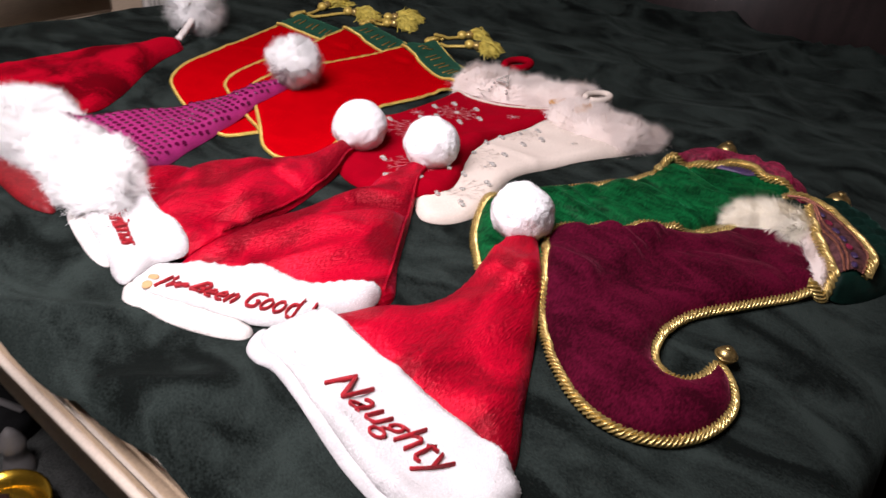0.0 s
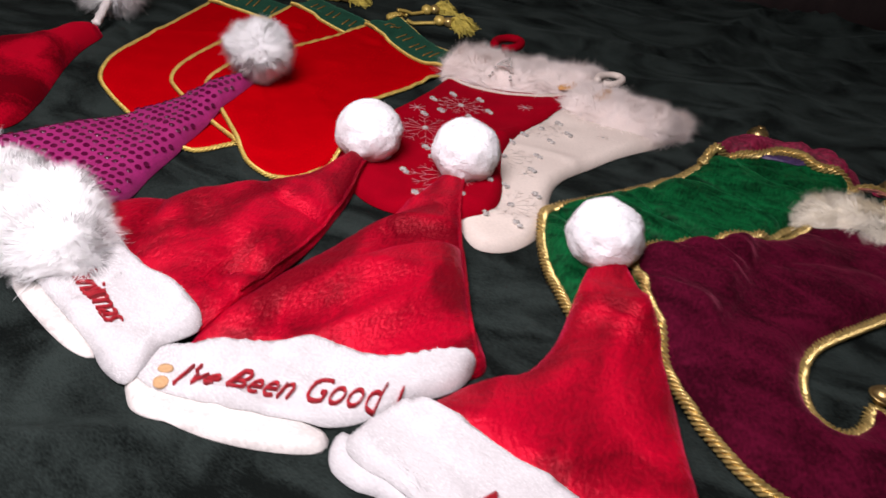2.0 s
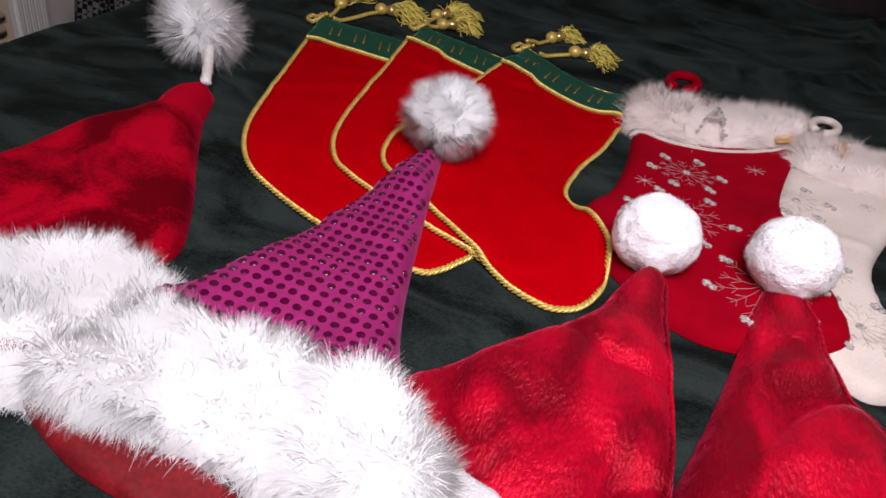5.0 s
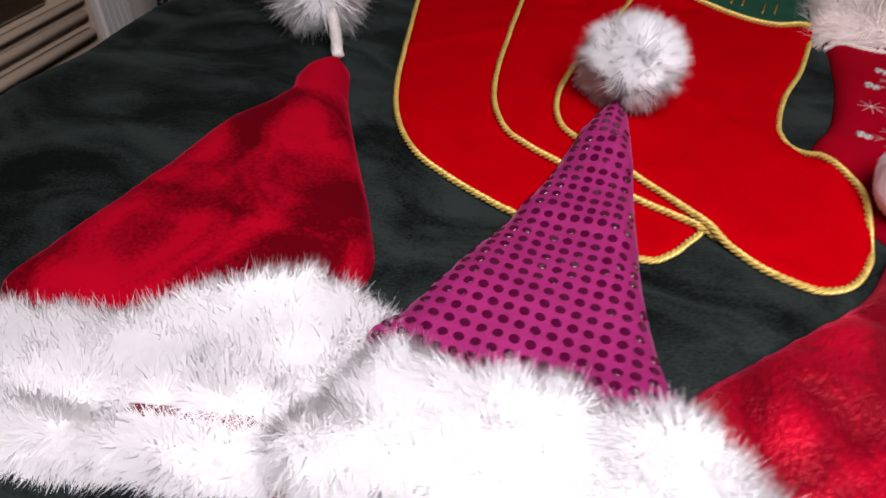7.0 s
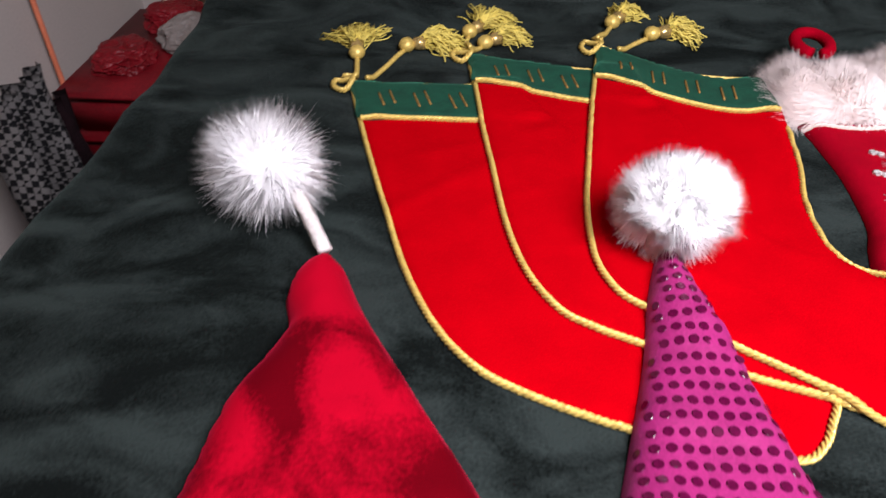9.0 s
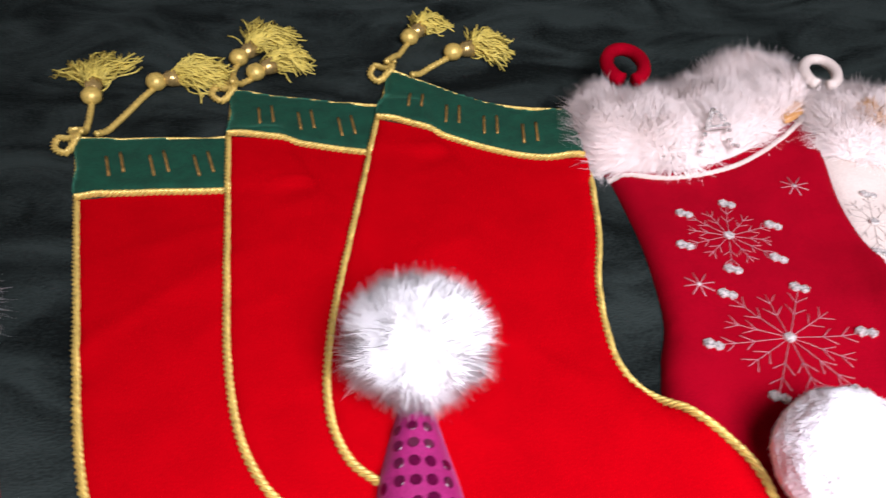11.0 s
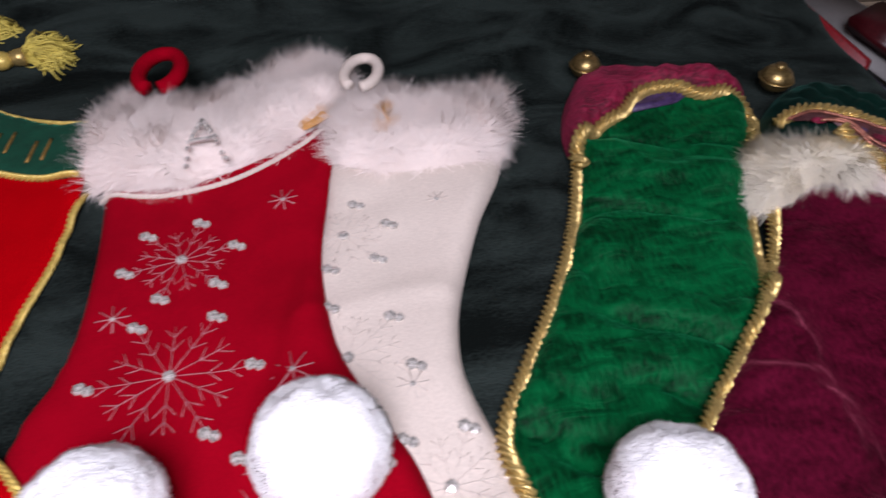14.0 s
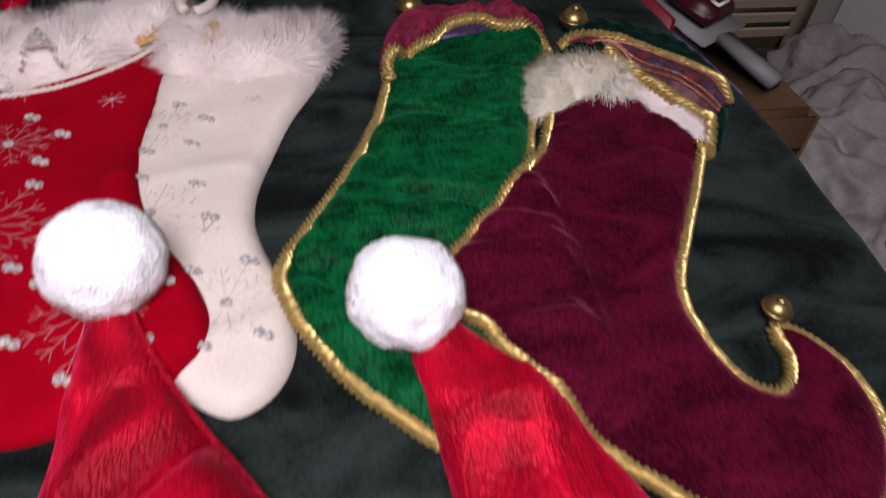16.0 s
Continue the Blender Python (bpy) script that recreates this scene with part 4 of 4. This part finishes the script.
naughty = thing("santa_hat", 0.36, 0.75, 0.0, "red velvet santa hat with thick embroidered white band", "hat", "plush-band santa hats")
f8 = both(creases(0.014, 0.08, 71, 1.2, 3.2), pinches(0.015, 0.06, 74, 1.1, 4.0))
data, _ = cushion([(0.251, 0.685), (0.262, 0.725), (0.277, 0.755), (0.297, 0.785), (0.304, 0.83), (0.300, 0.88), (0.296, 0.925), (0.300, 0.948), (0.313, 0.955), (0.330, 0.940), (0.362, 0.895), (0.397, 0.84), (0.44, 0.757), (0.476, 0.675), (0.40, 0.675), (0.33, 0.675)], 0.028, 0.04, 0.006, folds=f8)
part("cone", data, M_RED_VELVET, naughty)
data, _ = cushion([(0.222, 0.655), (0.216, 0.642), (0.228, 0.624), (0.252, 0.617), (0.276, 0.620), (0.352, 0.602), (0.389, 0.594), (0.446, 0.588), (0.476, 0.600), (0.47, 0.61), (0.38, 0.62), (0.28, 0.64)], 0.008, 0.012, 0.006, folds=creases(0.005, 0.04, 72))
part("band_back", data, M_WHITE_PLUSH, naughty, "white plush back of the band")
data, surf = cushion([(0.236, 0.690), (0.224, 0.662), (0.228, 0.640), (0.252, 0.630), (0.276, 0.629), (0.352, 0.611), (0.389, 0.603), (0.436, 0.596), (0.476, 0.606), (0.493, 0.645), (0.484, 0.680), (0.41, 0.687), (0.345, 0.690), (0.251, 0.698)], 0.013, 0.016, 0.006, folds=creases(0.005, 0.07, 73, 0.1, 2))
band = part("band", data, M_WHITE_PLUSH, naughty, "white plush band")
p, n = scatter(surf, 12000)
fast_part("nap", fur(p, n, 0.0015, 0.0003), M_NAP, band)
lettering("Naughty", (0.316, 0.634), (0.444, 0.632), 0.042, band)
plush_pompom(0.297, 0.953, 0.043, 0.0365, naughty, 5)

chris = thing("santa_hat", -0.02, 0.77, 0.0, "red crushed velvet santa hat with white satiny band", "hat", "plush-band santa hats")
f9 = both(creases(0.008, 0.075, 81, -0.5, 2.2), pinches(0.014, 0.055, 84, -0.3, 2.2))
data, _ = cushion([(-0.122, 0.715), (-0.118, 0.745), (-0.102, 0.782), (-0.055, 0.838), (-0.015, 0.89), (0.002, 0.94), (0.016, 0.962), (0.03, 0.955), (0.042, 0.92), (0.057, 0.86), (0.068, 0.79), (0.070, 0.72), (0.062, 0.67), (0, 0.68), (-0.06, 0.69)], 0.020, 0.03, 0.006, folds=f9)
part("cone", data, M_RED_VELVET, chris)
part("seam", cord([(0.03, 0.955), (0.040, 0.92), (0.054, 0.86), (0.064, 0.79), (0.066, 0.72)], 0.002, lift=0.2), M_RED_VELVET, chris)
data, _ = cushion([(-0.100, 0.645), (-0.090, 0.629), (-0.050, 0.617), (0.000, 0.608), (0.02, 0.615), (-0.04, 0.64)], 0.005, 0.010, 0.006, folds=creases(0.004, 0.03, 82))
part("band_back", data, M_LINING, chris, "ivory satin lining of the band")
data, surf = cushion([(-0.13, 0.72), (-0.085, 0.716), (-0.02, 0.703), (0.044, 0.690), (0.068, 0.673), (0.056, 0.648), (0.066, 0.608), (0.040, 0.607), (0.006, 0.620), (-0.052, 0.635), (-0.103, 0.650), (-0.128, 0.672), (-0.134, 0.70)], 0.010, 0.014, 0.006, folds=creases(0.007, 0.05, 83, 0.3, 1.6))
band = part("band", data, M_WHITE_PLUSH, chris, "white plush band")
p, n = scatter(surf, 8000)
fast_part("nap", fur(p, n, 0.0015, 0.0003), M_NAP, band)
lettering("Christmas", (-0.074, 0.664), (0.010, 0.636), 0.030, band)
plush_pompom(0.016, 0.980, 0.040, 0.0365, chris, 7)

plush = thing("santa_hat", -0.42, 0.82, 0.0, "dark red plush santa hat with long white fur cuff", "hat", "fur-cuff santa hats")
f10 = both(creases(0.005, 0.10, 91, 0.4, 1.4), creases(0.002, 0.03, 94))
data, _ = cushion([(-0.473, 1.034), (-0.487, 1.02), (-0.492, 0.99), (-0.482, 0.948), (-0.504, 0.888), (-0.514, 0.82), (-0.525, 0.74), (-0.525, 0.68), (-0.44, 0.69), (-0.35, 0.73), (-0.318, 0.785), (-0.344, 0.843), (-0.386, 0.905), (-0.43, 0.973), (-0.458, 1.028)], 0.022, 0.03, 0.006, folds=f10)
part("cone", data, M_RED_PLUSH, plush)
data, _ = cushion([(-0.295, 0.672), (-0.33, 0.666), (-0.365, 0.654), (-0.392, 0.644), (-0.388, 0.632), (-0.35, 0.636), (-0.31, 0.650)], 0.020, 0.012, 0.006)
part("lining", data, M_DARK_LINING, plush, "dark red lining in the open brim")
fur_cuff("fur_cuff_back", [(-0.27, 0.656), (-0.30, 0.656), (-0.33, 0.645), (-0.365, 0.638), (-0.41, 0.632), (-0.48, 0.628), (-0.515, 0.605), (-0.48, 0.588), (-0.43, 0.594), (-0.38, 0.610), (-0.33, 0.620), (-0.29, 0.634)], 0.012, 0.02, M_FUR, plush, 26000, 0.018, 0.0003, (0, -0.2, 0), "long white fur cuff")
fur_cuff("fur_cuff", [(-0.51, 0.665), (-0.47, 0.678), (-0.43, 0.694), (-0.40, 0.714), (-0.365, 0.738), (-0.332, 0.758), (-0.305, 0.763), (-0.284, 0.750), (-0.270, 0.728), (-0.266, 0.700), (-0.282, 0.678), (-0.325, 0.655), (-0.374, 0.645), (-0.45, 0.624), (-0.51, 0.628)],
         0.015, 0.025, M_FUR, plush, 60000, 0.020, 0.0003, (0, 0.1, 0), "long white fur cuff")
ribbon_line = curve([(-0.470, 1.030), (-0.482, 1.050), (-0.492, 1.066), (-0.503, 1.082)], False, 0.003)
part("silver_tie", sweep(np.column_stack([ribbon_line, np.linspace(0.014, 0.03, len(ribbon_line))]), 0.0065, 10, 5, 0.02, 0.35), M_LINING, plush, "twisted white satin tie")
pompom(-0.534, 1.112, 0.038, 0.040, M_FUR, plush, 22000, 0.036, 9, (1, 1, 0.85), 0.00045, spread=0.012)

pink = thing("santa_hat", -0.18, 0.82, 0.0, "magenta sequinned santa hat with long white fur cuff", "hat", "fur-cuff santa hats")
f11 = creases(0.003, 0.05, 101, 1.4, 3.0)
CONE_P = [(-0.209, 1.056), (-0.217, 1.045), (-0.229, 1.0), (-0.238, 0.945), (-0.254, 0.88), (-0.272, 0.812), (-0.283, 0.765), (-0.284, 0.72), (-0.2, 0.70), (-0.1, 0.70), (-0.098, 0.728), (-0.114, 0.763), (-0.133, 0.805), (-0.150, 0.855), (-0.172, 0.935), (-0.188, 0.998), (-0.201, 1.045)]
data, _ = cushion(CONE_P, 0.018, 0.026, 0.006, folds=f11)
part("cone", data, M_PINK, pink, "magenta sequin cloth")
disc = bpy.data.meshes.new("sequin")
bm = bmesh.new()
bmesh.ops.create_cone(bm, cap_ends=True, segments=12, radius1=0.0034, radius2=0.0030, depth=0.0005)
bm.to_mesh(disc)
bm.free()
disc.materials.append(M_SEQUIN)
poly = curve(CONE_P, True, 0.005)
for i in range(-13, 14):
    for j in range(36):
        v = 0.012 + j * 0.0112
        u = i * (0.0102 - 0.0000) * (1 - 0.18 * j / 32)
        x, y = -0.187 + u - 0.05 * (v / 0.36) * 0.36 + 0.0, 0.715 + v
        if not inside(poly, np.array([x]), np.array([y]))[0] or edge_distance(poly, np.array([x]), np.array([y]))[0] < 0.004:
            continue
        e = 0.004
        nz = Vector((float(top(x - e, y) - top(x + e, y)), float(top(x, y - e) - top(x, y + e)), 2 * e))
        nz += Vector((random.uniform(-1, 1), random.uniform(-1, 1), 0)) * 0.0012
        ob = new("sequin", disc)
        ob.parent = pink
        ob.matrix_parent_inverse = pink.matrix_basis.inverted()
        ob.matrix_basis = Matrix.Translation((x, y, float(top(x, y)) + 0.0006)) @ nz.to_track_quat("Z", "Y").to_matrix().to_4x4()
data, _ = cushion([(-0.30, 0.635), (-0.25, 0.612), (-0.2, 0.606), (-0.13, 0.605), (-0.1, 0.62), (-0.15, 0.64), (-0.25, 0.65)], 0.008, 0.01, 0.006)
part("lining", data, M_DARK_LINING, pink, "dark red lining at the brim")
fur_cuff("fur_cuff", [(-0.270, 0.714), (-0.25, 0.720), (-0.18, 0.721), (-0.121, 0.718), (-0.085, 0.710), (-0.06, 0.693), (-0.052, 0.672), (-0.066, 0.650), (-0.09, 0.636), (-0.163, 0.645), (-0.23, 0.644), (-0.275, 0.638), (-0.305, 0.645), (-0.282, 0.675)],
         0.030, 0.035, M_FUR, pink, 85000, 0.022, 0.0003, (0, 0.0, 0), "long white fur cuff")
pompom(-0.207, 1.062, 0.046, 0.037, M_FUR, pink, 34000, 0.020, 11, (1.1, 1, 0.85), 0.00035, spread=0.014)

# ---- clutter round the bed ----
M_CARD = mat("brown_cardboard", (0.10, 0.048, 0.02), 0.85, 0.8, 12, 200, 0.1)
M_PAPER = mat("crumpled_packing_paper", (0.28, 0.25, 0.225), 0.7, 0.8, 10, 200, 0.2)
M_RED_BOX = mat("red_plastic_tote", (0.22, 0.006, 0.012), 0.45, 0.6, 15, 200, 0.1)
M_BLACK = mat("black_knit", (0.012, 0.012, 0.013), 0.9, 0.5, 60, 300, 0.6)
M_TWEED = mat("black_white_tweed_knit", (0.22, 0.21, 0.2), 0.9, 0.02, 60, 160, 0.8, big=0.75, dist=0.006)
M_WINE = mat("dark_wine_cloth", (0.02, 0.006, 0.009), 0.85, 0.4, 14, 300, 0.4)
M_LILAC = mat("lilac_card", (0.2, 0.15, 0.32), 0.5, 0.85, 20, 200, 0.05)
M_WHITE_CARD = mat("white_card", (0.2, 0.19, 0.185), 0.5, 0.9, 20, 200, 0.05)
M_ORANGE = mat("orange_ribbon", (0.7, 0.2, 0.1), 0.6, 0.8, 30, 200, 0.1)
M_BURGUNDY = mat("burgundy_leather", (0.06, 0.006, 0.009), 0.35, 0.6, 40, 300, 0.2)
M_YELLOW_BOWL = mat("polished_gold", (0.75, 0.46, 0.05), 0.18, 0.8, 20, 200, 0.05, metal=0.9)


nt = M_TWEED.node_tree
chk, mpc = nt.nodes.new("ShaderNodeTexChecker"), nt.nodes.new("ShaderNodeMapping")
mpc.inputs["Rotation"].default_value = (math.radians(38), 0, 0)
nt.links.new(nt.nodes["Texture Coordinate"].outputs["Object"], mpc.inputs[0])
nt.links.new(mpc.outputs[0], chk.inputs["Vector"])
chk.inputs["Scale"].default_value = 115
chk.inputs["Color1"].default_value, chk.inputs["Color2"].default_value = (0.20, 0.19, 0.18, 1), (0.008, 0.008, 0.009, 1)
nt.links.new(chk.outputs[0], nt.nodes["Principled BSDF"].inputs["Base Color"])


def slab(x, y, z, w, d, h, rx, ry, rz, bevel=0.002):
    bm = box(-w / 2, -d / 2, -h / 2, w / 2, d / 2, h / 2, bevel)
    bm.transform(pose(x, y, z, rx, ry, rz))
    return bm


def open_box(name, x0, y0, x1, y1, z1, wall, material, label, category):
    ob = thing(name, (x0 + x1) / 2, (y0 + y1) / 2, FLOOR, label, category)
    part("base", box(x0, y0, FLOOR + 0.001, x1, y1, FLOOR + 0.008, 0.001), material, ob)
    part("side_panel", box(x0, y0, FLOOR + 0.008, x0 + wall, y1, z1, 0.001), material, ob)
    part("side_panel", box(x1 - wall, y0, FLOOR + 0.008, x1, y1, z1, 0.001), material, ob)
    part("end_panel", box(x0 + wall, y0, FLOOR + 0.008, x1 - wall, y0 + wall, z1, 0.001), material, ob)
    part("end_panel", box(x0 + wall, y1 - wall, FLOOR + 0.008, x1 - wall, y1, z1, 0.001), material, ob)
    return ob


def crumple(cx, cy, cz, rx, ry, rz, seed):
    """Creased paper: a lump with sharp flat facets and folds."""
    bm = bmesh.new()
    bmesh.ops.create_icosphere(bm, subdivisions=6, radius=1)
    for v in bm.verts:
        c = v.co.copy()
        k = 1.0 + 0.4 * noise.noise(c * 1.3 + Vector((seed, 0, 0)))
        for s, a in ((1.8, 0.34), (4.2, 0.13)):
            d = noise.voronoi(c * s + Vector((seed, seed * 2.1, 0)))[0]
            k += a * (0.35 - (d[1] - d[0]))
        v.co = Vector((cx + c.x * rx * k, cy + c.y * ry * k, max(cz + c.z * rz * k, FLOOR + 0.002)))
    return bm


card = open_box("cardboard_box", 0.735, 1.30, 0.90, 1.78, -0.105, 0.005, M_CARD, "open brown cardboard box beside the bed", "box")
part("flap", slab(0.82, 1.31, -0.13, 0.15, 0.06, 0.004, 70, 0, 0), M_CARD, card)
pack = thing("blister_pack", 0.83, 1.58, -0.12, "clear blister pack on a white backing card", "package")
part("backing_card", slab(0.830, 1.585, -0.085, 0.085, 0.20, 0.002, 6, -12, 20), M_WHITE_CARD, pack)
part("wallet", slab(0.842, 1.545, -0.066, 0.060, 0.085, 0.022, 6, -12, 20, 0.005), M_BURGUNDY, pack, "burgundy leather goods")
tag = part("price_label", slab(0.852, 1.512, -0.052, 0.022, 0.016, 0.001, 6, -12, 20, 0), M_WHITE_PAINT, pack)
for k in range(6):
    part("bar", slab(0.846 + 0.0022 * k, 1.510 + 0.0008 * k, -0.0508 + 0.0004 * k, 0.0010, 0.009, 0.0006, 6, -12, 20, 0), M_BLACK, tag)
rod = part("lilac_strip", slab(0.805, 1.44, -0.105, 0.016, 0.15, 0.012, 8, 0, 16), M_LILAC, None)
tagged(rod, "lilac cardboard strip lying in the box", "packaging")
rod = part("white_box", slab(0.872, 1.435, -0.10, 0.024, 0.11, 0.020, 6, 0, 16, 0.003), M_WHITE_CARD, None)
tagged(rod, "long narrow white carton leaning in the box", "carton")
rod = part("red_folder", slab(0.738, 1.62, -0.075, 0.012, 0.34, 0.06, 0, 0, 3), M_RED_BOX, None)
tagged(rod, "red cardboard folder beside the mattress", "folder")
rod = part("black_case", slab(0.780, 1.56, -0.13, 0.06, 0.34, 0.07, 4, 0, 8, 0.006), M_BLACK, None)
tagged(rod, "black flat case under a blister pack", "case")
for cx, cy, cz, rx, ry, rz, seed in ((1.09, 1.40, -0.34, 0.13, 0.17, 0.16, 3), (1.20, 1.20, -0.36, 0.19, 0.17, 0.15, 8), (1.28, 1.62, -0.36, 0.15, 0.18, 0.14, 13), (1.02, 1.13, -0.42, 0.15, 0.13, 0.09, 21)):
    ob = part("crumpled_paper", crumple(cx, cy, cz, rx, ry, rz, seed), M_PAPER, None, "", True)
    tagged(ob, "crumpled sheet of white packing paper on the carpet", "paper", "crumpled packing paper")
# Black lump added for the shade in the gap beside the mattress.
dark = part("gap_shade_lump", crumple(0.86, 0.98, -0.40, 0.13, 0.2, 0.10, 31), M_BLACK, None, "", False)
tagged(dark, "black lump standing for the dark gap beside the bed", "bag")

# red totes, garment and ribbon by the west wall
for k in range(3):
    z0 = FLOOR + 0.09 * k
    tote = thing("storage_tote", -1.0, 1.9, z0, "red plastic storage tote stacked against the wall", "tote", "stacked red totes")
    part("body", box(-1.13, 1.72, z0, -0.87, 2.09, z0 + 0.075, 0.012), M_RED_BOX, tote)
    part("rim", box(-1.14, 1.71, z0 + 0.072, -0.86, 2.10, z0 + 0.089, 0.005), M_RED_BOX, tote)
for cx, cy, seed in ((-1.05, 1.83, 41), (-0.96, 1.93, 47), (-1.02, 2.02, 53)):
    ob = part("gift_wrap", crumple(cx, cy, FLOOR + 0.285, 0.055, 0.055, 0.03, seed), M_PAPER if seed == 47 else M_RED_BOX, None, "", False)
    tagged(ob, "crumpled gift wrap lying on a red tote", "wrapping")


def garment(name, y0, y1, z0, z1, x, material, label, seed, slant=0.0):
    """A hanging cloth with deep upright folds."""
    n, m = 40, 24
    v = []
    for i in range(n):
        for j in range(m):
            f, g = i / (n - 1), j / (m - 1)
            z = z1 + (z0 - z1) * g
            y = y0 + (y1 - y0) * f + slant * g + 0.02 * g * math.sin(7 * f + seed)
            xx = x + 0.022 * math.sin(14 * f + 2 * g + seed) * (0.4 + g) + 0.012 * math.sin(31 * f + seed)
            v.append((xx, y, z))
    bm = bmesh.new()
    vs = [bm.verts.new(p) for p in v]
    for i in range(n - 1):
        for j in range(m - 1):
            bm.faces.new((vs[i * m + j], vs[(i + 1) * m + j], vs[(i + 1) * m + j + 1], vs[i * m + j + 1]))
    geo = bmesh.ops.solidify(bm, geom=bm.faces[:], thickness=0.006)
    bmesh.ops.recalc_face_normals(bm, faces=bm.faces[:])
    ob = part(name, bm, material, None)
    return tagged(ob, label, "clothing")


garment("wine_skirt", 1.43, 1.60, FLOOR + 0.02, -0.16, -1.04, M_WINE, "dark wine cloth skirt hanging by the wall", 2, 0.02)
garment("tweed_scarf", 1.40, 1.53, -0.27, -0.08, -1.00, M_TWEED, "black and white flecked knit scarf hanging", 5, -0.02)
rb_ = np.array([(-1.14, 1.78 - 0.03 * s, 0.6 - 1.0 * s) for s in np.linspace(0, 1, 20)])
rbn = part("ribbon", sweep(rb_, 0.005, 6), M_ORANGE, None)
tagged(rbn, "thin orange ribbon hanging down the wall", "ribbon")

# small things on the carpet at the foot of the bed
bowl = thing("bowl", -0.165, 0.485, FLOOR, "polished gold bowl holding dried brown petals", "bowl")
prof = [(0.024, 0.0), (0.04, 0.004), (0.055, 0.025), (0.062, 0.048), (0.066, 0.051), (0.062, 0.053), (0.053, 0.028), (0.036, 0.010), (0.0, 0.008)]
bm = bmesh.new()
rings = [[bm.verts.new((-0.165 + r * math.cos(a), 0.485 + r * math.sin(a), FLOOR + z)) for a in np.linspace(0, 2 * math.pi, 36, endpoint=False)] for r, z in prof[:-1]]
for ra, rb2 in zip(rings, rings[1:]):
    for i in range(36):
        bm.faces.new((ra[i], ra[(i + 1) % 36], rb2[(i + 1) % 36], rb2[i]))
bm.faces.new(rings[-1])
bm.faces.new(rings[0][::-1])
part("body", bm, M_YELLOW_BOWL, bowl)
for k in range(14):
    a, r = k * 2.4, 0.012 * math.sqrt(k)
    bmp = ball(-0.165 + r * math.cos(a), 0.485 + r * math.sin(a), FLOOR + 0.022 + 0.002 * (k % 3), 0.013, 0.5, k, (1, 0.7, 0.5), 2)
    part("petal", bmp, M_WINE if k % 2 else M_BURGUNDY, bowl)
fig = part("figurine", merge(*[(np.array(sweep(np.array([(-0.255, 0.545, FLOOR + z) for z in np.linspace(0, 0.09, 10)]), 0.022, 14, 0, 0.02, 0.3, [1, 1.05, 0.95, 0.8, 0.7, 0.85, 0.9, 0.7, 0.5, 0.2])[0]), sweep(np.array([(-0.255, 0.545, FLOOR + z) for z in np.linspace(0, 0.09, 10)]), 0.022, 14)[1])]), M_WHITE_CARD, None)
tagged(fig, "small white and red plaster figurine", "ornament")
case = thing("black_box", -0.36, 0.565, FLOOR, "black box with white edging on the carpet", "box")
part("body", slab(-0.36, 0.565, FLOOR + 0.03, 0.12, 0.07, 0.06, 0, 0, 20, 0.003), M_BLACK, case)
part("edge_strip", slab(-0.36, 0.565, FLOOR + 0.062, 0.12, 0.012, 0.004, 0, 0, 20, 0.001), M_WHITE_CARD, case)
